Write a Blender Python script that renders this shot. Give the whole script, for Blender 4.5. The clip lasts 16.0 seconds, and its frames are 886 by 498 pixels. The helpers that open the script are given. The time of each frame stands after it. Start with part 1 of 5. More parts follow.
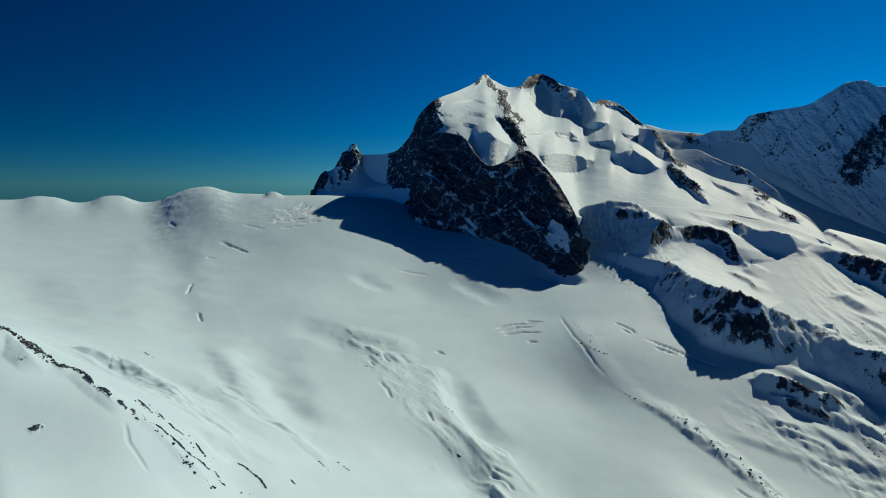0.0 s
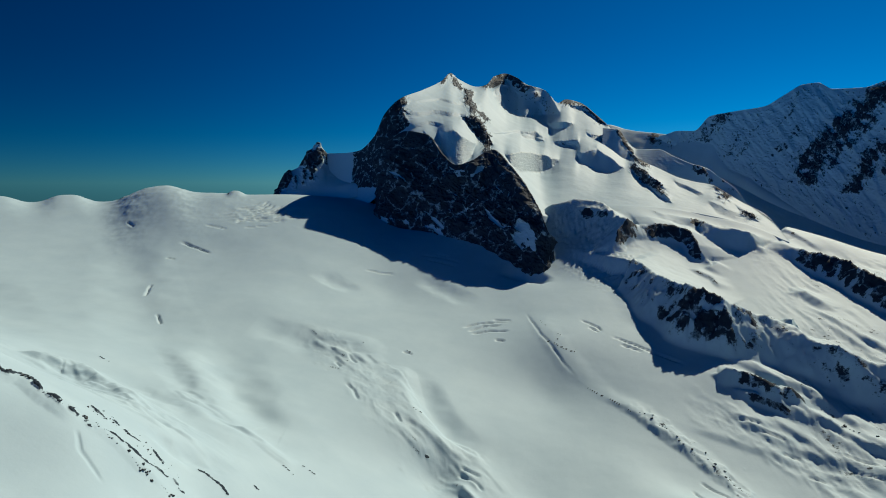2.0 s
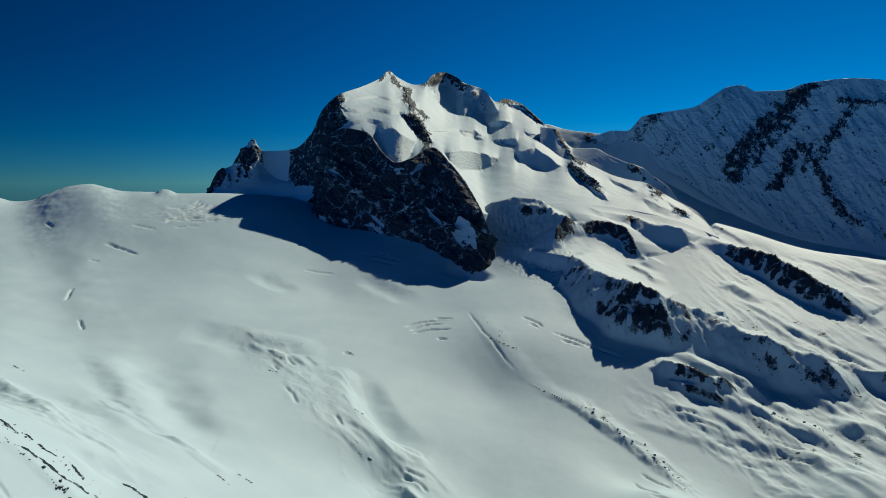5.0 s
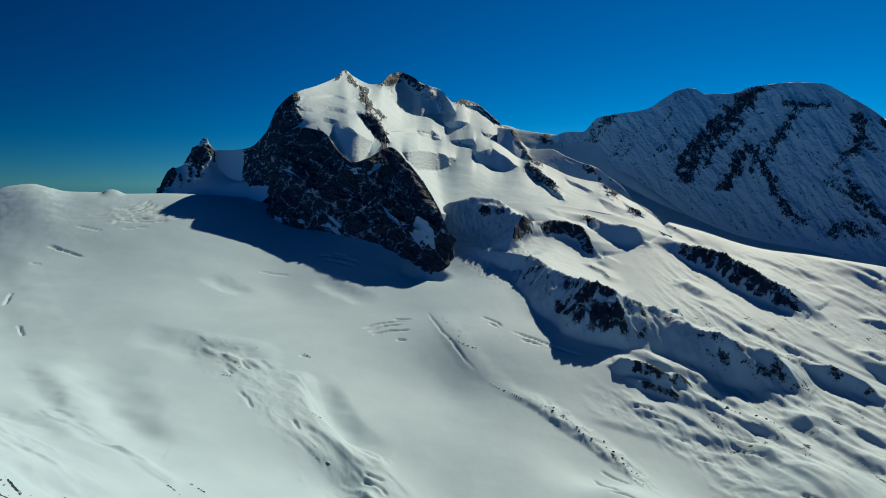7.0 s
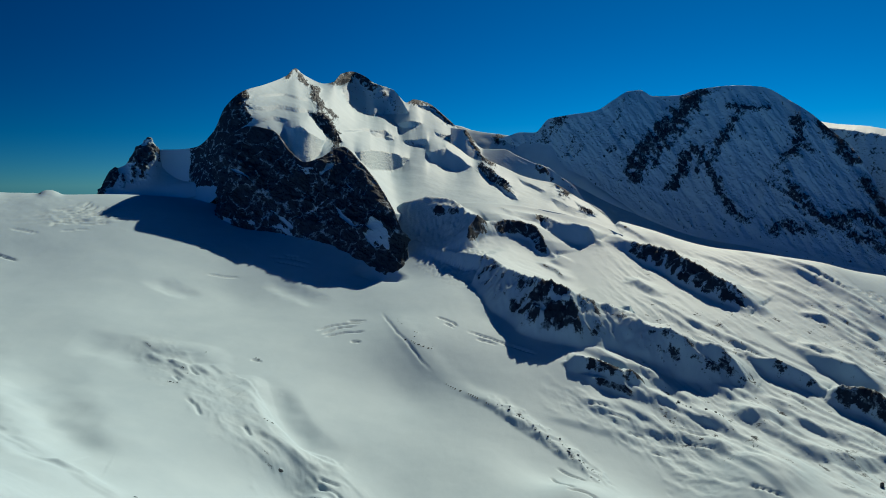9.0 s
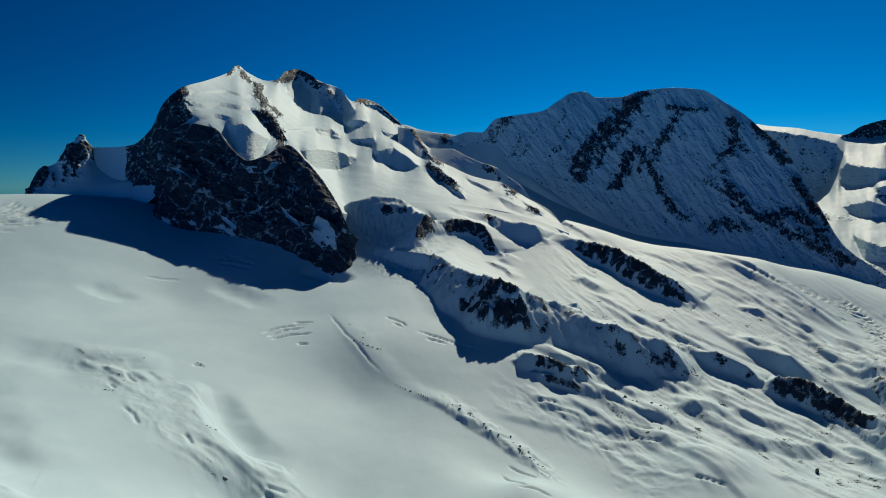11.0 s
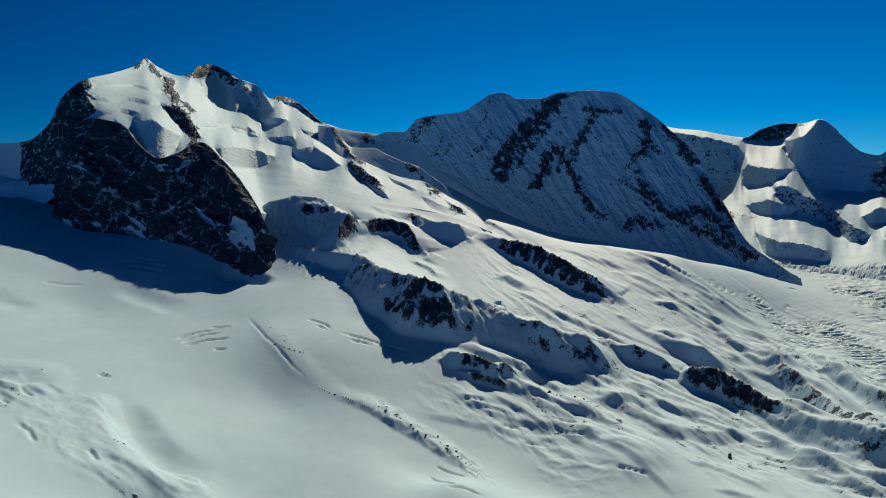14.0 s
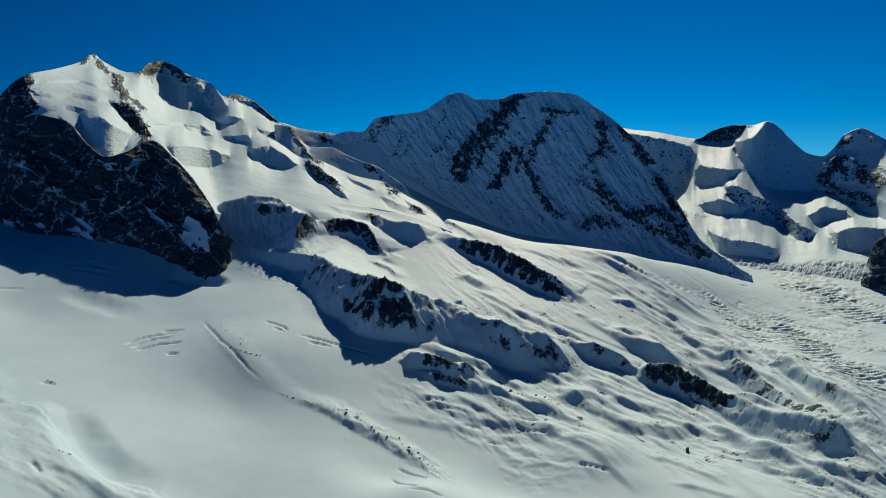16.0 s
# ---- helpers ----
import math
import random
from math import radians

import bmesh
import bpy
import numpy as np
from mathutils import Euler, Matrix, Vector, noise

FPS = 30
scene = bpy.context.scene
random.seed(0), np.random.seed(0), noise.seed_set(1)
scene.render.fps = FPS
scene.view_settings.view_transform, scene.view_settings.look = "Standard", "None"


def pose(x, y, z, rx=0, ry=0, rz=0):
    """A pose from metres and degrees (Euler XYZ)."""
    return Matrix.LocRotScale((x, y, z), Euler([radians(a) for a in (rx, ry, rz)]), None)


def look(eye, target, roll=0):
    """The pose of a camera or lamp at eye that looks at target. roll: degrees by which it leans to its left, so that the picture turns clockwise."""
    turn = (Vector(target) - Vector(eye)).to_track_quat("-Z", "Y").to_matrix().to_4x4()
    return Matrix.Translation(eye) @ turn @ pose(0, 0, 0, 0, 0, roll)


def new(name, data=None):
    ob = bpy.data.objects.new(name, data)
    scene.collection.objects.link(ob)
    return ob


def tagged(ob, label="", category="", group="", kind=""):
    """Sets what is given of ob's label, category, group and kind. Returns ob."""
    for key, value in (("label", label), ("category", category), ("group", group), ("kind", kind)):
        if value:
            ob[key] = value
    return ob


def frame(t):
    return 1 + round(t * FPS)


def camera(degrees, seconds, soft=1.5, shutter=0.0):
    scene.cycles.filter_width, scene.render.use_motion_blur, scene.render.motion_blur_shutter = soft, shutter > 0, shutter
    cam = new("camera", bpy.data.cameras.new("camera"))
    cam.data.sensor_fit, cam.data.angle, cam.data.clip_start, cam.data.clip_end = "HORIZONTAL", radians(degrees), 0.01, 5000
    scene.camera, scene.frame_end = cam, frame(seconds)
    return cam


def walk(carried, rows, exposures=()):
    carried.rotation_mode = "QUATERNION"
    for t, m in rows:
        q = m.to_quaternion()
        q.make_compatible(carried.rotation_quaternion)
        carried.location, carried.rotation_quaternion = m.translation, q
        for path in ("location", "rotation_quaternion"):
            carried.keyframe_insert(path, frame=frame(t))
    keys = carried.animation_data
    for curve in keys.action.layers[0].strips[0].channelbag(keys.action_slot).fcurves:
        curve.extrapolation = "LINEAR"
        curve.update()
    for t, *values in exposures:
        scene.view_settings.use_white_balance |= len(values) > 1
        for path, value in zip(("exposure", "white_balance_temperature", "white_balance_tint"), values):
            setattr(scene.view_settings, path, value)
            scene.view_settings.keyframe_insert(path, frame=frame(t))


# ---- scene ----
cam = camera(69.08, 16.0, soft=1.0)
PATH = [
    (0, 15.36, -51.56, 677.41, 14.903, -5.862, 0.032),
    (0.5, 14.12, -48.40, 676.21, 14.143, -5.856, -0.007),
    (1, 12.91, -45.23, 675.01, 13.379, -5.847, 0.032),
    (1.5, 11.73, -42.04, 673.82, 12.637, -5.858, 0.033),
    (2, 10.59, -38.85, 672.64, 11.878, -5.851, 0.007),
    (2.5, 9.48, -35.64, 671.46, 11.002, -5.867, 0.028),
    (3, 8.41, -32.43, 670.29, 10.137, -5.867, 0.010),
    (3.5, 7.37, -29.21, 669.12, 9.267, -5.867, 0.004),
    (4, 6.38, -25.98, 667.95, 8.394, -5.872, 0.034),
    (6.5, 2.04, -9.76, 662.15, 3.607, -5.799, 0.054),
    (7, 1.31, -6.51, 660.99, 2.722, -5.763, 0.045),
    (7.5, 0.63, -3.26, 659.84, 1.761, -5.751, 0.045),
    (8, -0.00, 0.00, 658.68, 0.730, -5.727, 0.090),
    (8.5, -0.58, 3.26, 657.52, -0.331, -5.696, 0.095),
    (9, -1.10, 6.51, 656.36, -1.423, -5.667, 0.131),
    (11.5, -2.85, 22.75, 650.51, -7.230, -5.640, 0.166),
    (12, -3.02, 25.98, 649.32, -8.348, -5.635, 0.182),
    (12.5, -3.12, 29.21, 648.14, -9.524, -5.621, 0.201),
    (13, -3.16, 32.43, 646.94, -10.686, -5.593, 0.211),
    (13.5, -3.13, 35.64, 645.74, -11.863, -5.580, 0.183),
    (14, -3.03, 38.85, 644.53, -12.976, -5.575, 0.175),
    (14.5, -2.86, 42.04, 643.32, -14.048, -5.563, 0.199),
    (15, -2.62, 45.23, 642.09, -15.026, -5.535, 0.203),
    (15.5, -2.31, 48.40, 640.86, -15.856, -5.524, 0.207),
    (16, -1.92, 51.56, 639.62, -16.617, -5.500, 0.204),
]
EXPOSURES = [(0.0, 0.12, 5700, 0), (8.0, 0.12, 5700, 0), (16.0, 0.13, 5700, 0)]
walk(cam, [(t, pose(x, y, z, 90 + pitch, roll, yaw)) for t, x, y, z, yaw, pitch, roll in PATH], EXPOSURES)

# ---- light ----
SUN_BEARING, SUN_HEIGHT = 30.0, 36.5

world = bpy.data.worlds.new("alpine_sky")
scene.world = world
world.use_nodes = True
wn = world.node_tree
sky = wn.nodes.new("ShaderNodeTexSky")
sky.sky_type, sky.sun_disc = "NISHITA", False
sky.sun_elevation, sky.sun_rotation = radians(SUN_HEIGHT), radians(SUN_BEARING)
sky.altitude, sky.air_density, sky.dust_density, sky.ozone_density = 4500, 1.0, 0.7, 6.0
sat = wn.nodes.new("ShaderNodeHueSaturation")
sat.inputs["Hue"].default_value, sat.inputs["Saturation"].default_value = 0.5, 1.15
sat.inputs["Value"].default_value = 0.68
cool = wn.nodes.new("ShaderNodeVectorMath")
cool.operation = "MULTIPLY"
cool.inputs[1].default_value = (0.63, 0.96, 1.0)
wn.links.new(sky.outputs["Color"], cool.inputs[0])
wn.links.new(cool.outputs["Vector"], sat.inputs["Color"])
deep = wn.nodes.new("ShaderNodeGamma")
deep.inputs["Gamma"].default_value = 1.35
wn.links.new(sat.outputs["Color"], deep.inputs["Color"])
# the clear sky is darkest a quarter turn from the sun and brightens again opposite to it
sb, sh = radians(SUN_BEARING), radians(SUN_HEIGHT)
SUN_WAY = Vector((math.sin(sb) * math.cos(sh), math.cos(sb) * math.cos(sh), math.sin(sh)))
way = wn.nodes.new("ShaderNodeTexCoord")
towards = wn.nodes.new("ShaderNodeVectorMath")
towards.operation = "DOT_PRODUCT"
towards.inputs[1].default_value = SUN_WAY
wn.links.new(way.outputs["Generated"], towards.inputs[0])
fall = wn.nodes.new("ShaderNodeMapRange")
fall.inputs["From Min"].default_value, fall.inputs["From Max"].default_value = 0.0, 1.0
fall.inputs["To Min"].default_value, fall.inputs["To Max"].default_value = 0.55, 2.2
square = wn.nodes.new("ShaderNodeMath")
square.operation = "POWER"
square.inputs[1].default_value = 2.0
wn.links.new(towards.outputs["Value"], square.inputs[0])
wn.links.new(square.outputs["Value"], fall.inputs["Value"])
opposite = wn.nodes.new("ShaderNodeMath")
opposite.operation, opposite.use_clamp = "MULTIPLY", True
opposite.inputs[1].default_value = -1.0
wn.links.new(towards.outputs["Value"], opposite.inputs[0])
glow = wn.nodes.new("ShaderNodeMath")
glow.operation = "MULTIPLY_ADD"
glow.inputs[1].default_value = 2.2
wn.links.new(opposite.outputs["Value"], glow.inputs[0])
wn.links.new(fall.outputs["Result"], glow.inputs[2])
dim = wn.nodes.new("ShaderNodeVectorMath")
dim.operation = "SCALE"
wn.links.new(deep.outputs["Color"], dim.inputs[0])
wn.links.new(glow.outputs["Value"], dim.inputs["Scale"])
blue = wn.nodes.new("ShaderNodeMix")
blue.data_type, blue.blend_type = "RGBA", "MULTIPLY"
blue.inputs[7].default_value = (0.3, 0.85, 1.3, 1)
wn.links.new(opposite.outputs["Value"], blue.inputs[0])
wn.links.new(dim.outputs["Vector"], blue.inputs[6])
# and paler towards it
pale = wn.nodes.new("ShaderNodeMix")
pale.data_type, pale.blend_type = "RGBA", "MULTIPLY"
pale.inputs[7].default_value = (1.7, 1.0, 0.7, 1)
wn.links.new(square.outputs["Value"], pale.inputs[0])
wn.links.new(blue.outputs[2], pale.inputs[6])
wn.links.new(pale.outputs[2], wn.nodes["Background"].inputs["Color"])
wn.nodes["Background"].inputs["Strength"].default_value = 0.029

sun = new("sun", bpy.data.lights.new("sun", "SUN"))
sun.data.energy, sun.data.angle, sun.data.color = 5.1, radians(0.55), (1.0, 0.775, 0.54)
sun.matrix_world = look(SUN_WAY * 4000, (0, 0, 0))


# ---- materials ----
def material(name):
    m = bpy.data.materials.new(name)
    m.use_nodes = True
    return m, m.node_tree, m.node_tree.nodes["Principled BSDF"]


def noise_node(nt, scale, detail=6.0, rough=0.55, coords=None):
    n = nt.nodes.new("ShaderNodeTexNoise")
    n.inputs["Scale"].default_value, n.inputs["Detail"].default_value, n.inputs["Roughness"].default_value = scale, detail, rough
    if coords:
        nt.links.new(coords, n.inputs["Vector"])
    return n


def ramp_node(nt, fac, stops):
    r = nt.nodes.new("ShaderNodeValToRGB")
    e = r.color_ramp.elements
    while len(e) < len(stops):
        e.new(0.5)
    for k, (p, c) in enumerate(stops):
        e[k].position, e[k].color = p, (*c, 1) if len(c) == 3 else c
    nt.links.new(fac, r.inputs["Fac"])
    return r


def math_node(nt, op, a, b=None, c=None, clamp=False):
    n = nt.nodes.new("ShaderNodeMath")
    n.operation, n.use_clamp = op, clamp
    for k, v in enumerate((a, b, c)):
        if v is None:
            continue
        if isinstance(v, (int, float)):
            n.inputs[k].default_value = v
        else:
            nt.links.new(v, n.inputs[k])
    return n.outputs[0]


def mix_color(nt, fac, a, b):
    n = nt.nodes.new("ShaderNodeMix")
    n.data_type = "RGBA"
    for sock, v in ((n.inputs["Factor"], fac), (n.inputs["A"], a), (n.inputs["B"], b)):
        if isinstance(v, (int, float)):
            sock.default_value = v
        elif isinstance(v, tuple):
            sock.default_value = (*v, 1)
        else:
            nt.links.new(v, sock)
    return n.outputs["Result"]


def alpine_material(name, rock_dark=(0.017, 0.028, 0.043), rock_light=(0.032, 0.049, 0.072), dusting=0.45):
    """Wind-packed snow where the sheet's 'rock' attribute is low, frost-cracked rock with snow on its ledges where it is high,
    bare blue ice where 'ice' is high."""
    m, nt, bsdf = material(name)
    geo = nt.nodes.new("ShaderNodeNewGeometry")
    pos = geo.outputs["Position"]
    rock = nt.nodes.new("ShaderNodeAttribute")
    rock.attribute_name = "rock"
    ice = nt.nodes.new("ShaderNodeAttribute")
    ice.attribute_name = "ice"
    big = noise_node(nt, 0.012, 5, 0.6, pos)
    mid = noise_node(nt, 0.05, 8, 0.65, pos)
    fine = noise_node(nt, 0.25, 6, 0.6, pos)
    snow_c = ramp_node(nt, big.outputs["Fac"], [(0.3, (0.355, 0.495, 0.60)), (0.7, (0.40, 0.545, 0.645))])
    rock_c = ramp_node(nt, mid.outputs["Fac"], [(0.35, rock_dark), (0.62, rock_light), (0.78, (0.037, 0.055, 0.078))])
    ice_c = ramp_node(nt, fine.outputs["Fac"], [(0.35, (0.34, 0.47, 0.5)), (0.65, (0.66, 0.73, 0.75))])
    # ragged edge between snow and rock
    edge = math_node(nt, "MULTIPLY_ADD", mid.outputs["Fac"], 1.3, -0.65)
    edge2 = math_node(nt, "MULTIPLY_ADD", fine.outputs["Fac"], 0.5, -0.25)
    lvl = math_node(nt, "ADD", rock.outputs["Fac"], math_node(nt, "ADD", edge, edge2))
    mask = math_node(nt, "MULTIPLY", math_node(nt, "SUBTRACT", lvl, dusting), 7.0, clamp=True)
    # snow lies on the ledges and in thin cracks of the rock
    up = nt.nodes.new("ShaderNodeSeparateXYZ")
    nt.links.new(geo.outputs["Normal"], up.inputs[0])
    ledge = math_node(nt, "MULTIPLY_ADD", mid.outputs["Fac"], 0.6, up.outputs["Z"])
    ledge = math_node(nt, "MULTIPLY", math_node(nt, "SUBTRACT", ledge, 1.36), 5.0, clamp=True)
    # the cracks: a bent net of thin lines
    bend = noise_node(nt, 0.02, 5, 0.6, pos)
    bent = nt.nodes.new("ShaderNodeVectorMath")
    bent.operation = "MULTIPLY_ADD"
    nt.links.new(bend.outputs["Color"], bent.inputs[0])
    bent.inputs[1].default_value = (70, 70, 70)
    nt.links.new(pos, bent.inputs[2])
    net = nt.nodes.new("ShaderNodeTexVoronoi")
    net.feature = "DISTANCE_TO_EDGE"
    net.inputs["Scale"].default_value = 0.014
    nt.links.new(bent.outputs["Vector"], net.inputs["Vector"])
    line = math_node(nt, "SUBTRACT", 1.0, math_node(nt, "MULTIPLY", net.outputs["Distance"], 17.0, clamp=True))
    line = math_node(nt, "MULTIPLY", line, math_node(nt, "MULTIPLY", math_node(nt, "SUBTRACT", mid.outputs["Fac"], 0.44), 6.0, clamp=True))
    bare = math_node(nt, "SUBTRACT", 1.0, math_node(nt, "MAXIMUM", ledge, math_node(nt, "MULTIPLY", line, 0.8)))
    mask = math_node(nt, "MULTIPLY", mask, bare)
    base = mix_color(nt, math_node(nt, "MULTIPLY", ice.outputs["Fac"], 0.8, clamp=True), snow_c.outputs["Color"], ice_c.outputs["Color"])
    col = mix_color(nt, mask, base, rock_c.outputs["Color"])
    nt.links.new(col, bsdf.inputs["Base Color"])
    # packed snow glitters towards a low sun, dry rock does not
    bsdf.inputs["Roughness"].default_value = 0.7
    nt.links.new(math_node(nt, "MULTIPLY_ADD", mask, -0.15, 0.2), bsdf.inputs["Specular IOR Level"])
    b1 = nt.nodes.new("ShaderNodeBump")
    b1.inputs["Distance"].default_value = 6.0
    nt.links.new(math_node(nt, "MULTIPLY_ADD", mask, 0.8, 0.04), b1.inputs["Strength"])
    nt.links.new(mid.outputs["Fac"], b1.inputs["Height"])
    b2 = nt.nodes.new("ShaderNodeBump")
    b2.inputs["Distance"].default_value = 1.2
    nt.links.new(math_node(nt, "MULTIPLY_ADD", mask, 0.7, 0.12), b2.inputs["Strength"])
    nt.links.new(fine.outputs["Fac"], b2.inputs["Height"])
    nt.links.new(b1.outputs["Normal"], b2.inputs["Normal"])
    nt.links.new(b2.outputs["Normal"], bsdf.inputs["Normal"])
    return m


ALPINE = alpine_material("snow_and_rock")


# ---- relief tools ----
def perlin(x, y, seed=0):
    """Gradient noise on arrays, about -0.7 to 0.7."""
    rng = np.random.RandomState(seed)
    perm = np.concatenate([rng.permutation(256)] * 2)
    ang = rng.rand(256) * 2 * np.pi
    gx, gy = np.cos(ang), np.sin(ang)
    xi, yi = np.floor(x).astype(int), np.floor(y).astype(int)
    fx, fy = x - xi, y - yi
    xi, yi = xi & 255, yi & 255
    u, v = fx * fx * fx * (fx * (fx * 6 - 15) + 10), fy * fy * fy * (fy * (fy * 6 - 15) + 10)

    def corner(i, j):
        h = perm[perm[(xi + i) & 255] + ((yi + j) & 255)]
        return gx[h] * (fx - i) + gy[h] * (fy - j)

    a = corner(0, 0) * (1 - u) + corner(1, 0) * u
    b = corner(0, 1) * (1 - u) + corner(1, 1) * u
    return a * (1 - v) + b * v


def fbm(x, y, size, octaves=5, gain=0.5, seed=0):
    out, amp = np.zeros_like(x, dtype=float), 1.0
    for k in range(octaves):
        out += amp * perlin(x / size + 17.3 * k, y / size - 9.1 * k, seed + k)
        size, amp = size / 2.03, amp * gain
    return out


def ridged(x, y, size, octaves=5, gain=0.5, seed=0):
    out, amp = np.zeros_like(x, dtype=float), 1.0
    for k in range(octaves):
        out += amp * (0.5 - 2 * np.abs(perlin(x / size + 31.7 * k, y / size + 5.9 * k, seed + k)))
        size, amp = size / 2.07, amp * gain
    return out


def smooth(a, b, x):
    t = np.clip((x - a) / (b - a), 0, 1)
    return t * t * (3 - 2 * t)


def curve(xs, ys, x):
    """A monotone cubic through (xs, ys)."""
    xs, ys = np.asarray(xs, float), np.asarray(ys, float)
    h, d = np.diff(xs), np.diff(ys) / np.diff(xs)
    m = np.empty_like(xs)
    m[0], m[-1] = d[0], d[-1]
    for k in range(1, len(xs) - 1):
        m[k] = 0 if d[k - 1] * d[k] <= 0 else 2 * d[k - 1] * d[k] / (d[k - 1] + d[k])
    k = np.clip(np.searchsorted(xs, x) - 1, 0, len(h) - 1)
    t = np.clip((x - xs[k]) / h[k], 0, 1)
    return (ys[k] * (1 + 2 * t) * (1 - t) ** 2 + m[k] * h[k] * t * (1 - t) ** 2
            + ys[k + 1] * t * t * (3 - 2 * t) + m[k + 1] * h[k] * t * t * (t - 1))


def plan(bearing, rng):
    b = np.radians(bearing)
    return rng * np.sin(b), rng * np.cos(b)


def sheet(name, X, Y, Z, rock, ice, mat, parent=None, normals=None):
    """One smooth-shaded mesh over a grid of points, with its rock and ice cover."""
    n, k = X.shape
    co = np.stack([X, Y, Z], -1).reshape(-1, 3)
    i = np.arange(n * k).reshape(n, k)
    quads = np.stack([i[:-1, :-1], i[:-1, 1:], i[1:, 1:], i[1:, :-1]], -1).reshape(-1, 4)
    me = bpy.data.meshes.new(name)
    me.vertices.add(len(co))
    me.vertices.foreach_set("co", co.ravel())
    me.loops.add(quads.size)
    me.loops.foreach_set("vertex_index", quads.ravel())
    me.polygons.add(len(quads))
    me.polygons.foreach_set("loop_start", np.arange(0, quads.size, 4))
    me.polygons.foreach_set("use_smooth", np.ones(len(quads), bool))
    for key, val in (("rock", rock), ("ice", ice)):
        me.attributes.new(key, "FLOAT", "POINT").data.foreach_set("value", np.ascontiguousarray(np.broadcast_to(val, X.shape), dtype=np.float32).ravel())
    me.update(calc_edges=True)
    me.materials.append(mat)
    if normals is not None:
        me.normals_split_custom_set_from_vertices(normals.reshape(-1, 3))
    ob = new(name, me)
    ob.parent = parent
    return ob


def tilt(X, Y, Z):
    """How steep the grid is: 0 level, 1 upright."""
    ax, ay, az = [np.gradient(c, axis=0) for c in (X, Y, Z)]
    bx, by, bz = [np.gradient(c, axis=1) for c in (X, Y, Z)]
    nx, ny, nz = ay * bz - az * by, az * bx - ax * bz, ax * by - ay * bx
    return 1 - np.abs(nz) / np.sqrt(nx * nx + ny * ny + nz * nz + 1e-9), nx, ny, nz


# ---- level lines and spines: bearing, range and height ----
LEFT_SNOWFIELD = [
    (-54.83, 2958, 610), (-49.95, 2955, 605), (-46.53, 2953, 602), (-44.81, 3012, 599), (-42.23, 3011, 597),
    (-39.54, 2920, 600), (-36.31, 2769, 600), (-32.9, 2678, 606), (-30.08, 2588, 614), (-26.19, 2587, 619),
    (-23.21, 2599, 614), (-22.98, 2467, 578), (-23.66, 2317, 526), (-49.43, 2595, 533), (-44.21, 2532, 528),
    (-38.21, 2470, 507), (-33.02, 2318, 528), (-49.67, 2175, 474), (-44.85, 2112, 453), (-38.64, 2050, 430),
    (-31.71, 2108, 449), (-50.06, 1695, 429), (-45.37, 1483, 399), (-36.51, 1539, 364),
]

MIDDLE_SNOWFIELD = [
    (-32.25, 1268, 321), (-39.61, 1030, 362), (-28.92, 1057, 313), (-24.58, 1387, 302), (-28.52, 1627, 365),
    (-24.36, 1957, 423), (-18.88, 1194, 280), (-24.04, 847, 270), (-15.16, 1038, 237), (-9.3, 979, 187),
    (-16.64, 1866, 345), (-10.34, 1777, 328), (-6.17, 1717, 311), (-0.74, 1538, 297), (-3.68, 1868, 351),
    (-19.84, 1446, 310),
]

NEAR_SLOPE = [
    (-56.82, 858, 558), (-51.71, 765, 524), (-51.02, 1095, 471), (-49.42, 722, 490), (-48.04, 974, 440),
    (-45.56, 684, 465), (-44.2, 882, 422), (-52.51, 700, 506), (-53.16, 616, 466), (-43.96, 624, 439),
    (-43.12, 653, 444), (-49.95, 542, 425), (-39.16, 634, 398), (-39.38, 598, 379), (-35.31, 729, 372),
    (-30.29, 800, 321), (-34.76, 651, 346), (-58.03, 649, 499),
]

SHADED_BOWL = [
    (-26.3, 2179, 484), (-19.2, 2196, 469), (-11.43, 2046, 408), (-21.72, 2436, 557), (-19.66, 2916, 611),
    (-14.04, 2466, 510), (-5.74, 1957, 369), (-17.15, 2046, 408),
]

GLACIER_TONGUE = [
    (8.71, 1254, 186), (13.57, 1044, 170), (5.47, 1104, 168), (2.6, 1824, 348), (6.52, 1674, 301),
    (13.22, 1506, 253), (-12.34, 983, 167), (-2.89, 989, 157), (-1.86, 1343, 207),
]

ROSA_CREST = [
    (-5.91, 3113, 610), (-1.9, 3113, 601), (0.61, 3054, 597), (2.61, 3024, 593), (4.6, 2994, 586), (6.33, 2964, 581),
    (8.04, 2934, 575), (9.97, 2904, 571), (11.89, 2862, 549), (14.24, 2784, 516), (16.52, 2694, 522),
    (19.65, 2634, 483), (21.82, 2604, 446), (27.07, 2563, 421), (32.13, 2515, 397),
]

ROSA_GLACIER = [
    (-1.88, 2045, 383), (0.64, 2274, 514), (3.12, 2514, 604), (-0.38, 2543, 599), (5.62, 2304, 543),
    (-3.4, 2513, 622), (-1.89, 2465, 609), (-5.15, 2603, 652), (-3.9, 2693, 647), (1.62, 2646, 624),
    (6.08, 2574, 607), (9.01, 2574, 603), (12.84, 2544, 545), (15.17, 2574, 523), (18.85, 2454, 411),
    (10.5, 2454, 506), (8.14, 2184, 426), (15.23, 2394, 452), (17.65, 2034, 332), (21.92, 2334, 372),
    (21.24, 1914, 296), (26.17, 2035, 289), (27.95, 2335, 351), (13.04, 1974, 334), (19.48, 1566, 198),
    (24.6, 1465, 160), (23.09, 1363, 125), (28.84, 1255, 147),
]

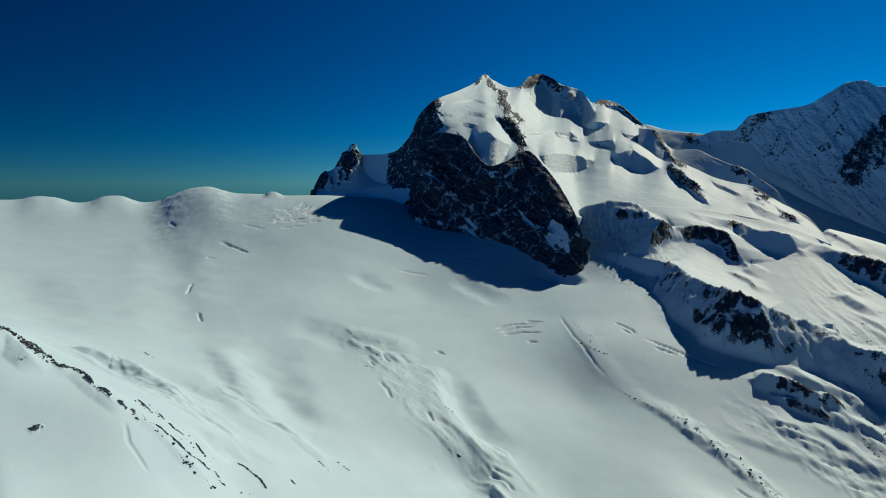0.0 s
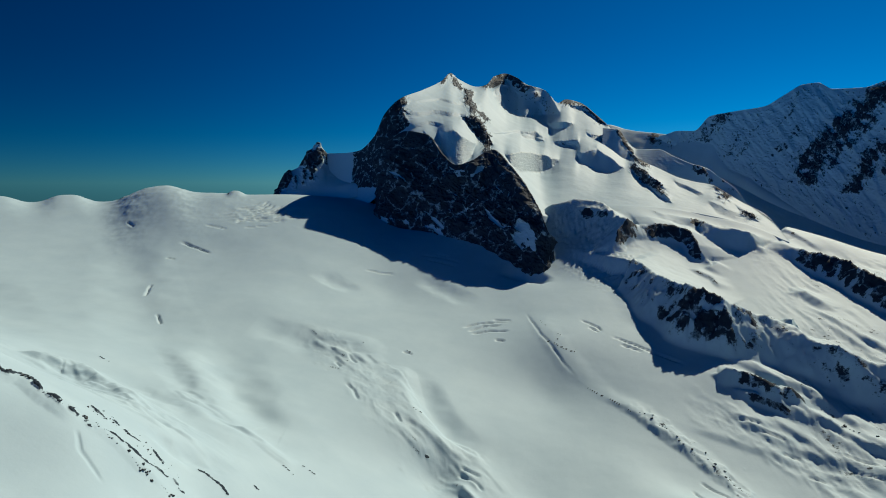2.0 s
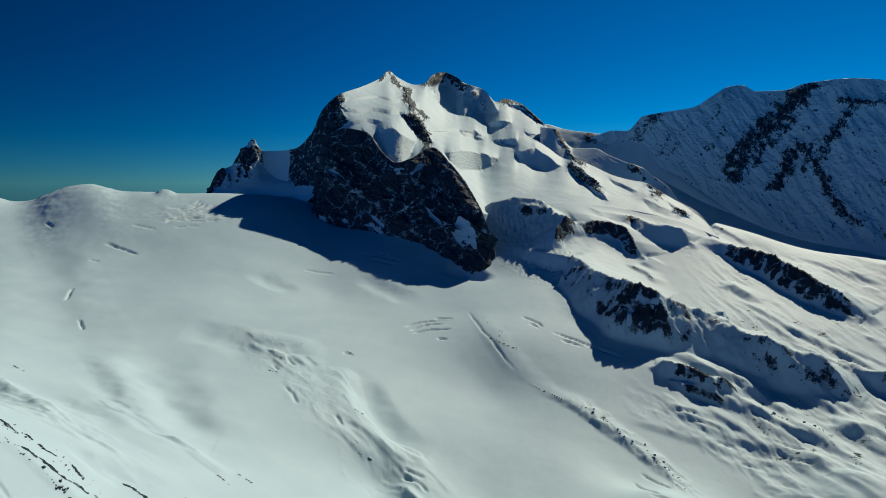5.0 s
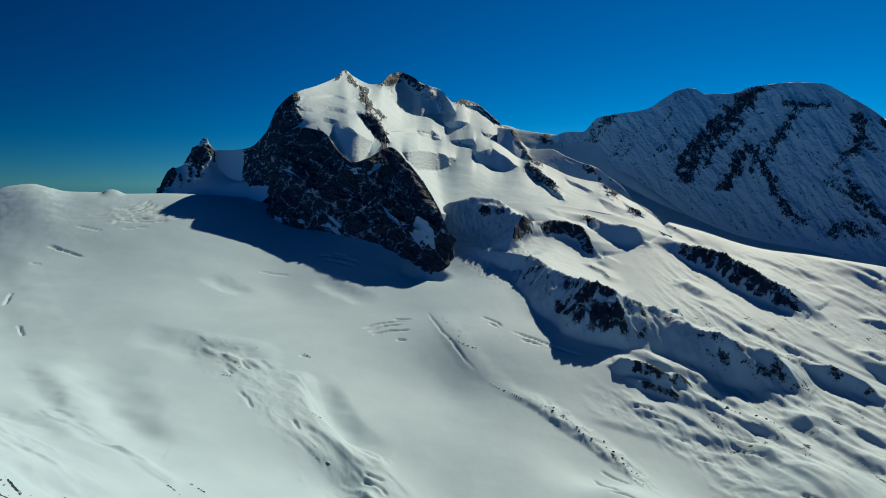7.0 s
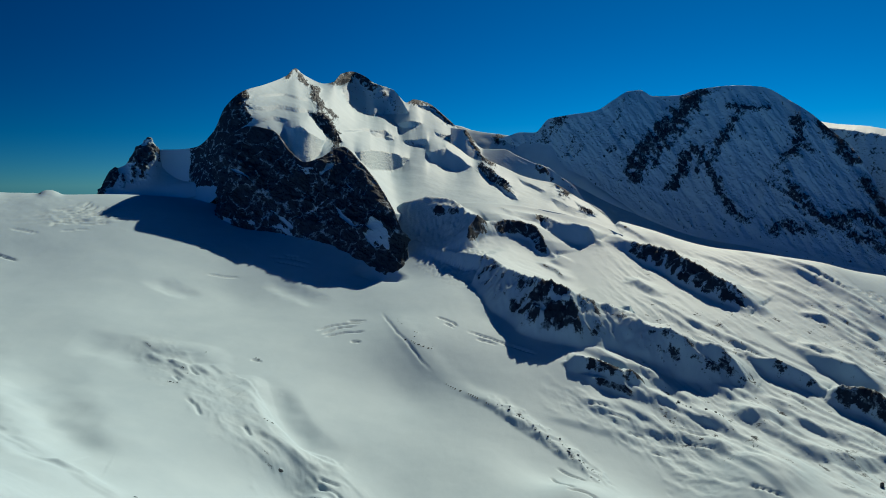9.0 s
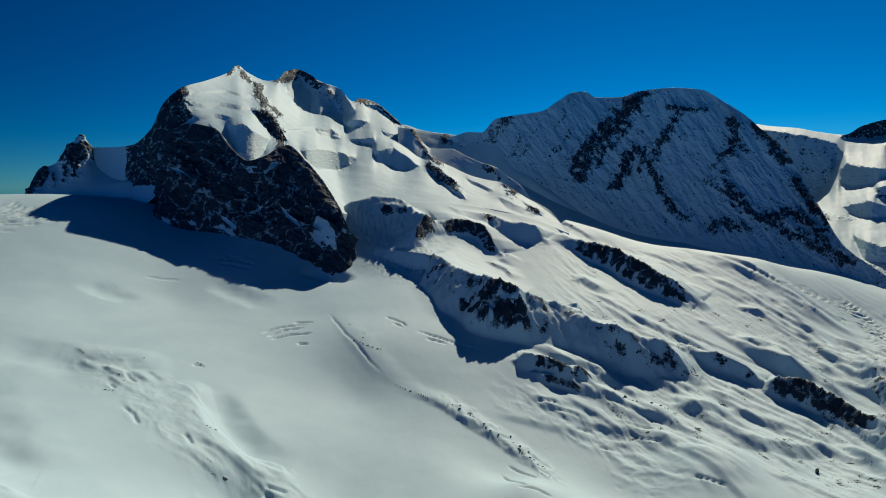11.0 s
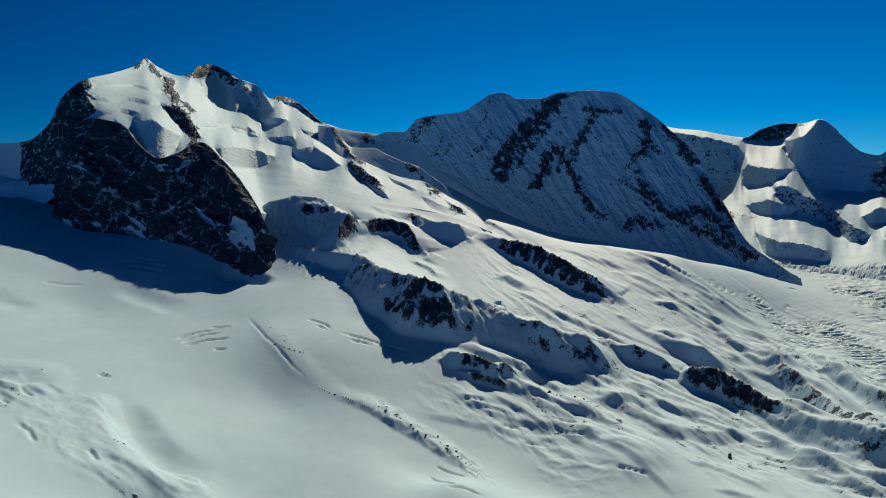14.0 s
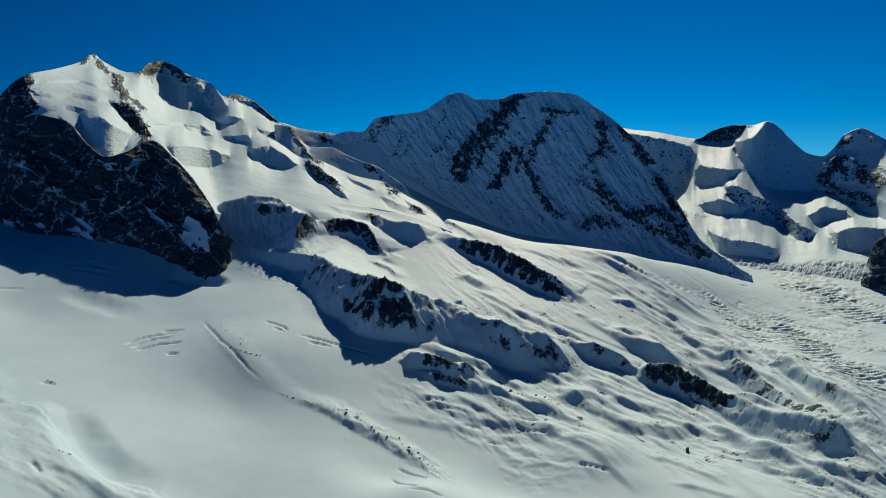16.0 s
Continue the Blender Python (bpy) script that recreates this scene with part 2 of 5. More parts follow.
LOWER_ICE = [
    (40.45, 2408, 199), (44.87, 2315, 178), (38.2, 1629, 125), (36.58, 1372, 111), (44.17, 1223, 129),
    (50.22, 1561, 129), (50.27, 1891, 159), (50.34, 2551, 214), (47.51, 2853, 256), (42.52, 2916, 270),
    (36.12, 2740, 343), (21.53, 1157, 87), (11.48, 1100, 136),
]

HIDDEN_VALLEY = [
    (5.54, 4131, 883), (7.43, 4011, 849), (9.35, 3951, 810), (12.25, 3818, 691), (17.16, 3601, 535),
    (22.08, 3335, 416), (26.94, 3189, 384), (31.65, 3007, 342), (36.17, 2908, 312), (40.46, 2828, 276),
    (38.38, 3489, 373), (44.52, 3395, 321), (50.63, 2791, 236),
]

GRENZ_TROUGH = [
    (6.06, 3354, 635), (8.03, 3354, 592), (11.88, 3294, 538), (14.24, 3234, 473), (16.55, 3174, 434),
    (19.69, 3054, 384), (21.86, 2994, 348), (27.12, 2935, 325), (32.19, 2875, 297),
]

FAR_SIDE = [
    (-40, 4000, 350), (-25, 4200, 350), (-12, 3900, 420), (-4, 4300, 500), (5, 4700, 700), (15, 4900, 300),
    (30, 4900, 300), (45, 4600, 300), (-50, 500, 420), (-30, 430, 380), (-10, 430, 250), (10, 430, 200),
    (30, 430, 180), (50, 430, 150), (58, 1200, 150), (58, 2500, 200),
]

CLIFF_FOOT = [
    (-18.31, 2603, 587), (-17.69, 2483, 531), (-15.8, 2405, 505), (-13.87, 2381, 514), (-11.44, 2261, 453),
    (-8.96, 2183, 430), (-6.95, 2123, 415), (-4.93, 2063, 390), (-3.41, 2021, 361), (-2.49, 2045, 383),
    (-2.04, 2093, 432), (-1.78, 2153, 474),
]

CLIFF_LEDGE = [
    (-18.17, 2723, 653), (-17.38, 2603, 653), (-15.71, 2561, 675), (-13.79, 2513, 664), (-11.38, 2423, 601),
    (-8.91, 2393, 611), (-6.91, 2345, 612), (-4.91, 2243, 545), (-3.4, 2153, 493), (-2.64, 2135, 475),
    (-2.14, 2135, 475), (-1.73, 2165, 482),
]

CLIFF_TOP = [
    (-18, 2873, 784), (-16.56, 2801, 857), (-15.13, 2783, 899), (-13.22, 2753, 879), (-11.8, 2645, 788),
    (-10.6, 2573, 745), (-9.36, 2573, 759), (-7.37, 2633, 807), (-5.89, 2513, 744), (-4.4, 2393, 663),
    (-3.15, 2273, 580), (-2.24, 2171, 505), (-1.68, 2183, 485),
]

MASSIF_FOOT = [
    (-22.08, 2840, -1.9), (-20, 2780, -1.6), (-18, 2680, -0.6), (-16.56, 2632, 3.59), (-15.13, 2615, 4.48), (-13.22, 2587, 4.12), (-11.8, 2486, 2.34), (-10.6, 2418, 1.46), (-9.36, 2418, 1.78), (-7.37, 2474, 2.77), (-5.89, 2362, 1.49), (-4.4, 2250, -0.35), (-2.6, 2352, -2.6), (-1.2, 2402, -2), (0.6, 2456, -1.7), (3, 2466, -1.6), (5, 2472, -1.65), (8, 2506, -1.9), (11, 2544, -2.4), (14, 2540, -3.1), (17, 2506, -4.4),
]

MASSIF_SKYLINE = [
    (-22.08, 2.85), (-20.74, 2.89), (-19.37, 3.1), (-17.95, 4.39), (-16.97, 6.39), (-15.53, 7.72), (-13.62, 8.39), (-11.94, 9.13), (-11.2, 9.75), (-10.49, 9.24), (-8.8, 8.58), (-8.06, 8.73), (-7.32, 9.43), (-6.44, 9.63), (-5.36, 9.27), (-4.62, 8.75), (-2.89, 8.14), (-1.76, 7.1), (-1.16, 7.37), (0.07, 7.08), (1.56, 5.97), (2.56, 5.04), (3.3, 4.11), (4.3, 2.89), (5.29, 2.2), (6.77, 1.5), (8.48, 0.71), (9.93, 0.33), (10.98, 0.14), (12.08, -0.46), (13.27, -1.22), (15.14, -2.22), (17, -4.3),
]

MASSIF_DEPTH = [(-22.08, 2990), (-19.4, 2900), (-18, 2780), (-17, 2745), (-15.5, 2775), (-14.5, 2860), (-13.4, 3080), (-11.2, 3650), (-8, 4050), (-5, 4150), (-1.5, 4100), (1.5, 3900), (3.3, 3600), (5.3, 3250), (8.5, 3020), (11, 2930), (14, 2790), (17, 2620)]

# upper edge (bearing, elevation), depth of the face below it, added steepness, bare ice
MASSIF_STEPS_WEST = [
    ([(-15.2, 6.42), (-12.61, 6.76), (-9.75, 6.35)], 0.5, 0.35, 0.2),
    ([(-14.47, 7.46), (-12.11, 7.76), (-9.74, 7.11)], 0.3, 0.25, 0.1),
    ([(-15.22, 5.34), (-13.1, 5.86), (-11.69, 5.56)], 0.5, 0.3, 0.2),
    ([(-13.6, 4.95), (-12.67, 4.21), (-11.98, 3.16)], 0.5, 0.6, 0.5),
    ([(-7.59, 4.65), (-5.38, 4.9), (-3.9, 4.72), (-2.51, 4.09)], 0.3, 0.6, 0.2),
    ([(-4.98, 4.57), (-3.9, 4.43), (-2.81, 3.99)], 0.4, 0.7, 0.2),
    ([(-2.17, 3.79), (-0.92, 3.94), (0.17, 3.5)], 0.4, 0.3, 0.2),
    ([(0.57, 4.67), (2.55, 4.12), (3.65, 3.29)], 0.5, 0.6, 0.5),
]
MASSIF_STEPS_MIDDLE = [
    ([(-0.92, 6.94), (0.57, 6.79), (2.55, 5.14)], 0.5, 0.7, 0),
    ([(4.8, 1.51), (5.79, 0.92), (6.79, -0.17), (8.03, -1.26)], 0.7, 0.9, 0.1),
    ([(5.02, 3.76), (6.5, 3.17), (7.98, 2.28)], 1.01, 0.7, 0.3),
    ([(8, 0.57), (9.23, 0.07), (10.45, -0.57)], 0.5, 0.6, 0.1),
    ([(10.75, -1.06), (11.67, -1.44), (12.96, -2.02), (14.39, -2.5)], 0.9, 0.35, 0.1),
    ([(12.86, -1.39), (14.05, -2.11), (14.77, -2.83)], 0.4, 0.6, 0.1),
    ([(11.14, 0.89), (12.11, 0.07), (12.84, -0.91)], 0.5, 0.6, 0.4),
    ([(13.55, -0.9), (15.22, -2.1), (16.63, -3.05)], 0.5, 0.5, 0.4),
]
MASSIF_STEPS = MASSIF_STEPS_WEST + MASSIF_STEPS_MIDDLE

MASSIF_FACES_WEST = [
    ([(-7.77, 9.02), (-7.28, 9.77), (-5.81, 10.26), (-4.84, 9.43), (-2.98, 8.79), (-1.81, 6.6), (-1.61, 6.17), (-4.87, 5.92), (-6.34, 6.34), (-7.07, 7.34)], 0, 0.3),
    ([(-19.83, 3.38), (-17.96, 5.74), (-15.83, 8.33), (-15.42, 6.51), (-14.76, 5.5), (-16.41, 4.15), (-17.46, -0.13), (-19.95, -0.12)], 0, 1.15),
    ([(-12.04, 4.79), (-10.98, 4.99), (-9.69, 4.24), (-8.92, 3.77), (-9.23, 2.7), (-10.07, 1.72), (-11.38, 1.81), (-11.88, 3.02)], 0.5, 0),
    ([(-6.29, 2.81), (-4.9, 3.06), (-2.92, 2.71), (-1.52, 2.32), (-2.17, 1.58), (-3.17, 1.18), (-4.92, 1.28), (-5.9, 2.02)], 0.8, 0.2),
]
MASSIF_FACES_MIDDLE = [
    ([(-2.6, 5.35), (-1.42, 5.54), (-0.32, 5.35), (-0.92, 4.91), (-2.51, 4.87)], 0.3, 0.3),
    ([(-2.02, 3.89), (0.07, 3.99), (0.17, 3.4), (-1.42, 3.5)], 0.3, 0.4),
    ([(-0.03, 2.81), (1.56, 3.25), (3.06, 2.31), (3.95, 1.52), (2.57, 1.03), (1.32, 1.52), (0.07, 2.02)], 0, 0.1),
    ([(2.94, 4.85), (4.28, 4.35), (4.44, 3.28), (5.43, 2.2), (4.05, 2.5), (3.05, 3.78)], 0, 0.7),
    ([(4.55, 1.71), (5.79, 1.31), (7.52, -0.27), (6.54, -0.27), (5.2, 0.52)], 0, 0.8),
    ([(-4.89, 4.66), (-3.8, 4.81), (-2.91, 4.28), (-3.65, 4.23)], 0.3, 0),
]
MASSIF_FACES_EAST = [
    ([(7.49, 2.28), (9.2, 2.03), (11.86, 0.7), (9.94, 1.05)], 0.1, 0.2),
    ([(-10.24, 6.15), (-9.17, 6.17), (-8.21, 5.41), (-7.36, 3.68), (-7.85, 3.48), (-8.91, 4.49)], 0, 1),
]
MASSIF_FACES = MASSIF_FACES_WEST + MASSIF_FACES_MIDDLE + MASSIF_FACES_EAST

MASSIF_RIBS_WEST = [
    ([(-11.75, 9.16), (-11.22, 9.77), (-10.66, 8.86), (-9.72, 8.05)], 0.25, 1.2),
    ([(-9.72, 7.81), (-9.17, 6.64), (-8.79, 5.6), (-8.13, 4.26), (-7.85, 3.19)], 0.4, 1.2),
    ([(-9.16, 6.88), (-8.3, 6.18), (-7.58, 5.47)], 0.25, 0.9),
    ([(-7.85, 3.19), (-7.13, 2.31), (-6.5, 1.73)], 0.35, 1.1),
    ([(-7.77, 8.93), (-6.8, 9.41), (-5.58, 9.43), (-4.85, 8.82)], 0.5, 1.5),
    ([(-3.87, 7.89), (-2.99, 7.27), (-2.65, 6.7)], 0.3, 0.7),
    ([(-4.85, 8.68), (-3.77, 8.36)], 0.2, 0.8),
    ([(-1.31, 7.28), (-0.42, 7.18), (0.67, 6.89), (2.3, 5.43)], 0.35, 1.4),
    ([(2.45, 5.14), (3.78, 4.94)], 0.2, 0.8),
]
MASSIF_RIBS_MIDDLE = [
    ([(3.44, 4.51), (4.04, 3.67), (5.04, 2.44), (5.78, 1.8)], 0.35, 1.1),
    ([(-16.71, 6.47), (-15.87, 7.19), (-15.4, 7.52)], 0.4, 1.3),
    ([(-17.31, 4.83), (-16.6, 5.78), (-15.89, 6.49)], 0.7, 1.4),
    ([(-16.65, 3.91), (-15.93, 4.86)], 0.45, 1.2),
    ([(5.29, 1.31), (6.44, 0.08), (7.78, -1.06)], 0.2, 0.9),
    ([(10.9, 0.8), (11.64, 0.07), (12.27, -0.76)], 0.4, 1.1),
    ([(13.58, -2.12), (14.39, -2.5)], 0.25, 1),
    ([(-4.86, 7.64), (-3.63, 7.17)], 0.2, 0.5),
    ([(4.8, 1.56), (5.64, 0.92)], 0.3, 1.1),
]
MASSIF_RIBS = MASSIF_RIBS_WEST + MASSIF_RIBS_MIDDLE

HORN_BASE = [
    (-26.89, 3144, 602), (-25.69, 3114, 627), (-23.96, 3084, 639), (-22.19, 3083, 652), (-19.45, 3053, 677),
]

HORN_CREST = [
    (-26.9, 3264, 595), (-26.41, 3264, 626), (-25.63, 3264, 717), (-24.31, 3264, 762), (-23.62, 3276, 826),
    (-22.85, 3275, 870), (-22.42, 3263, 843), (-22.09, 3263, 806), (-19.45, 3233, 678),
]

LYS_RIBS_EAST = [
    ([(11.79, 5.73), (10.95, 4.77), (10.12, 4.1)], 0.6, 0.75),
    ([(12.78, 3.99), (12.19, 2.63)], 0.45, 0.55),
    ([(14.15, 4.65), (13.47, 3.5), (12.98, 2.43)], 0.35, 0.55),
    ([(16.85, 7.09), (16.38, 5.49), (15.32, 4.35)], 0.35, 0.5),
    ([(16.98, 4.23), (15.82, 2.89)], 0.4, 0.65),
    ([(17.38, 2.97), (16.61, 1.62)], 0.25, 0.6),
    ([(19.98, 2.89), (19.28, 1.21)], 0.45, 0.7),
    ([(21.84, 4.76), (20.45, 3.03)], 0.45, 0.7),
    ([(22.21, 2.72), (21.71, 1.43), (20.88, -0.15)], 0.6, 1.1),
    ([(22.26, 7.09), (20.18, 5.27), (18.29, 3.4), (17.35, 1.23)], 0.4, 0.9),
    ([(22.82, 7.3), (20.66, 4.93), (18.78, 2.91), (17.94, 0.64)], 0.85, 1.1),
    ([(23.28, 2.99), (22.76, 1.09)], 0.35, 0.8),
    ([(24.67, 2.96), (23.64, 3.26)], 0.3, 0.6),
]

LYS_RIBS_WEST_WEST = [
    ([(25.14, 6.21), (26.41, 5.89), (27.66, 5.89)], 0.35, 0.9),
    ([(25.74, 5.59), (25, 4.22), (24.2, 3.07), (23.68, 1.65), (24.17, 0.22), (24.76, -0.98), (25.43, -2.17), (26.55, -2.93)], 0.5, 0.85),
    ([(27.72, -0.98), (28.8, 0.28)], 0.3, 0.5),
    ([(27.91, 0.1), (29.17, -0.56)], 0.6, 0.6),
    ([(28.47, -3.66), (29.79, -3.31), (31.19, -3.79)], 0.65, 0.8),
    ([(29.22, 0.75), (29.92, -0.74), (31.04, -1.66), (31.81, -2.86), (32.85, -2.56)], 0.45, 0.85),
    ([(29.48, 2.4), (28.55, 1.31)], 0.4, 0.8),
    ([(29.71, -0.79), (31.6, -2.51), (33.91, -3.72), (36.18, -5.08), (38.16, -5.95)], 0.55, 0.9),
]
LYS_RIBS_WEST_MIDDLE = [
    ([(29.88, 4.85), (30.09, 3.62), (29.7, 2.4)], 0.55, 0.95),
    ([(30.23, 3.39), (30.99, 2.37)], 0.35, 0.7),
    ([(31.41, 4.97), (32.12, 3.79), (33, 2.64), (33.74, 1.6)], 0.55, 1),
    ([(33.12, -2.83), (34.42, -2.36), (35.68, -3.42), (36.6, -4.37)], 0.55, 0.9),
    ([(34.32, 0.25), (34.98, -0.96), (35.83, -2.07), (36.46, -2.86)], 0.45, 1),
    ([(38.8, -5.84), (40.49, -6.14), (41.34, -6.87)], 0.35, 0.6),
]
LYS_RIBS_WEST = LYS_RIBS_WEST_WEST + LYS_RIBS_WEST_MIDDLE

LYS_STEPS = [
    ([(31.59, 0.81), (32.85, 0.66), (34.22, 0.56), (35.12, 0.32)], 1.01, 0.7, 0),
    ([(25.78, 3.82), (27.36, 3.55), (28.9, 3.74)], 0.6, 0.4, 0.1),
    ([(25.15, 1.53), (26.3, 1.33)], 0.4, 0.3, 0.1),
    ([(29.72, 5.3), (30.49, 4.19), (31.3, 2.81), (31.94, 1.44)], 0.5, 0.5, 0),
    ([(28.62, 5.71), (29.72, 5.44), (30.81, 4.99)], 0.5, 0.6, 0),
    ([(27.39, 2.53), (28.26, 3.07), (29.35, 3.32)], 0.4, 0.3, 0),
    ([(33.15, -1.66), (34.37, -1.29), (35.4, -1.73)], 0.5, 0.3, 0),
]

TWIN_FACES_WEST = [
    ([(29.92, 4.58), (33.11, 4.03), (35.1, 3.61), (37.06, 3.01), (37.58, 2.22), (36.93, 1.08), (36.94, 0.25), (35.92, -0.67), (33.19, -1.23), (29.97, -0.27)], 0, 0.4),
    ([(42.59, 5.14), (43.5, 4.24), (44.67, 3.03), (45.81, 2.32), (46.35, 2.55), (47.02, 3.86), (47.89, 4.44), (48.92, 4.58), (50.64, 3.28), (50.86, -2.88), (48.98, -2.22), (47.36, -0.97), (46.63, -0.68), (44.41, -0.68), (42.86, -0.54), (41.86, 0.35), (41.03, 1.25), (40.19, 2.61), (40.38, 3.27), (41.37, 3.46), (42.15, 4.08)], 0, 0.3),
]
TWIN_FACES_MIDDLE = [
    ([(37.26, 3.36), (38.21, 4.33), (39.11, 4.65), (40.34, 4.77), (41.33, 4.9), (40.77, 3.7), (39.56, 3.25)], 0, 0.8),
    ([(37.31, 0.99), (37.85, 1.44), (39.2, 1.14), (40.92, 1.03), (40.36, 0.5), (39.64, 0.05), (38.82, -0.31), (37.46, -0.21)], 0.6, 0.3),
    ([(39.64, -0.22), (40.87, -0.31), (41.69, -0.99), (43.28, -1.56), (44.46, -2.73), (45.23, -3.37), (46.18, -3.9), (45.64, -4.57), (44.89, -4.55), (43.71, -3.49), (42.13, -2.55), (40.9, -1.75), (39.75, -1.08)], 0, 0.5),
    ([(37.67, -1.78), (39.25, -1.31), (40.5, -1.67), (41.4, -2.11), (40.92, -2.57), (39.28, -2.59), (38.1, -2.33)], 0.5, 0.3),
]
TWIN_FACES_EAST = [
    ([(38.47, -3.98), (40.15, -4.62), (42.18, -4.87), (43.44, -5.18), (43.65, -5.84), (43.0, -6.53), (43.42, -7.62), (41.03, -7.76), (39.78, -6.92), (38.92, -5.35)], 0.7, 0.3),
    ([(45.59, -2.58), (46.67, -1.83), (48.11, -2.11), (48.47, -2.64), (47.42, -2.97), (45.97, -3.17)], 0.9, 0.2),
    ([(47.02, -3.91), (48.49, -3.36), (50.87, -3.41), (50.92, -4.92), (48.9, -5.27), (47.48, -5.05)], 1, 0.3),
]
TWIN_FACES = TWIN_FACES_WEST + TWIN_FACES_MIDDLE + TWIN_FACES_EAST

TWIN_RIBS = [
    ([(37.92, 3.84), (39.05, 4.16), (40.28, 4.51), (41.17, 4.52)], 0.4, 1.3),
    ([(46.58, 0.04), (46.98, 0.97), (47.67, 1.62)], 0.5, 1),
    ([(48.06, 0.95), (49.14, 0.52), (50.46, 0.09)], 0.8, 0.85),
    ([(47.03, -0.39), (48.14, -0.94), (49.57, -1.35)], 0.55, 0.8),
    ([(48.07, 3.28), (47.35, 2.56)], 0.3, 0.8),
    ([(42.25, -1.42), (44.08, -2.95)], 0.25, 0.6),
    ([(35.62, -1.89), (36.7, -2.72)], 0.25, 0.7),
    ([(36.59, -2.25), (38.12, -2.79)], 0.25, 0.5),
    ([(41.07, 1.04), (42.01, -0.08)], 0.25, 0.6),
    ([(48.65, 3.62), (49.55, 2.97)], 0.25, 0.6),
]

LYS_BOTTOM = [(4.11, 4011, 2.41), (6.96, 4011, 3), (9.36, 3951, 2.48), (12.26, 3830, 0.76), (17.16, 3589, -1.72), (22.08, 3347, -3.97), (26.93, 3195, -4.69), (31.64, 3013, -5.84), (36.16, 2890, -6.71), (39.62, 2828, -7.57), (41.69, 2809, -7.64)]

LYS_SKYLINE = [(4.14, 3.57), (6.99, 4.17), (8.19, 4.51), (9.4, 4.48), (10.62, 5.62), (12.33, 5.92), (14.53, 6.21), (16, 7.06), (17.22, 7.72), (18.1, 7.77), (19.17, 7.24), (21.11, 7.2), (22.55, 7.6), (24.94, 7.77), (27.31, 7.52), (29.19, 6.43), (30.81, 5.26), (31.96, 4.15), (33.35, 2.87), (34.71, 0.83), (36.08, -1.74), (37.87, -4.75), (40.44, -6.71), (41.69, -7.52)]

LYS_DEPTH = [(4.14, 3996), (6.99, 4007), (8.19, 4018), (9.4, 4029), (10.62, 3971), (12.33, 3982), (14.53, 4020), (16, 4031), (17.22, 4071), (18.1, 4081), (19.17, 4063), (21.11, 4015), (22.55, 3910), (24.94, 3831), (27.31, 3782), (29.19, 3703), (30.81, 3594), (31.96, 3515), (33.35, 3506), (34.71, 3336), (36.08, 3165), (37.87, 2993), (40.44, 2880), (41.69, 2857)]

TWIN_BOTTOM = [(30.76, 3883, -1.95), (35.73, 3281, -4.31), (39.63, 3158, -5.82), (42.11, 3157, -5.95), (44.5, 3155, -6.28), (46.39, 3214, -5.86), (48.93, 3212, -5.9), (50.61, 3211, -6.2), (54.94, 3208, -7.46)]

TWIN_SKYLINE = [(30.69, 4.88), (32.52, 4.46), (34.33, 4.23), (36.1, 3.82), (37.62, 3.59), (38.67, 4.19), (40.31, 4.57), (41.53, 4.51), (42.63, 4.77), (43.43, 4.29), (44.32, 3.27), (45.5, 2.2), (46.44, 1.97), (47.13, 2.57), (47.8, 3.55), (48.84, 3.95), (49.72, 3.46), (50.35, 3.05), (52.13, 1.68), (54.68, 0.83)]

TWIN_DEPTH = [(30.69, 4663), (32.52, 4662), (34.33, 4691), (36.1, 4720), (37.62, 4750), (38.67, 4809), (40.31, 4808), (41.53, 4777), (42.63, 4734), (43.43, 4716), (44.32, 4685), (45.5, 4655), (46.44, 4624), (47.13, 4564), (47.8, 4533), (48.84, 4508), (49.72, 4472), (50.35, 4441), (52.13, 4410), (54.68, 4408)]

SPUR_FOOT = [
    (2.08, 3294, 843), (4.07, 3234, 761), (6.04, 3174, 715), (8.01, 3114, 661), (9.95, 3054, 629),
    (12.82, 2964, 561), (14.25, 2934, 498),
]

SPUR_CREST = [
    (2.06, 3444, 957), (3.3, 3426, 946), (3.94, 3402, 895), (5.03, 3384, 841), (6.74, 3354, 838), (7.96, 3294, 801),
    (9.66, 3204, 756), (10.61, 3162, 738), (11.58, 3084, 697), (12.77, 3024, 650), (14.22, 2964, 546),
]

JOCH_CREST = [
    (0.08, 3977, 1007), (2.55, 4038, 1022), (4.03, 4068, 996), (5.99, 4068, 973), (7.92, 4068, 958),
    (8.64, 4038, 978), (9.36, 4008, 952), (10.78, 3978, 941), (12.67, 4014, 875), (15.47, 3954, 745),
    (19.58, 3594, 503),
]

JOCH_FOOT = [
    (0.1, 3713, 745), (2.58, 3744, 761), (4.06, 3804, 779), (6.03, 3834, 779), (7.96, 3894, 797), (8.69, 3894, 796),
    (9.4, 3894, 796), (10.83, 3864, 778), (12.73, 3804, 718), (15.54, 3654, 603), (19.62, 3474, 452),
]

BUTTRESS_CREST = [
    (49.26, 3032, 250), (49.39, 3032, 340), (49.71, 3032, 400), (50.06, 3031, 430), (50.85, 3031, 453),
    (52.52, 3030, 436), (54.8, 3028, 348),
]

BUTTRESS_FOOT = [
    (49.25, 2942, 246), (49.71, 2882, 197), (50.29, 2851, 171), (51.79, 2820, 156), (55.01, 2818, 137),
]

SPUR_RIBS = [
    ([(3.44, 931), (4.15, 857), (4.95, 791)], 14, 1.2),
    ([(9.67, 742), (10.47, 719), (10.96, 682)], 13, 1.1),
    ([(11.81, 681), (12.78, 630)], 8, 0.5),
    ([(7.97, 777), (8.7, 754)], 5, 0.4),
]

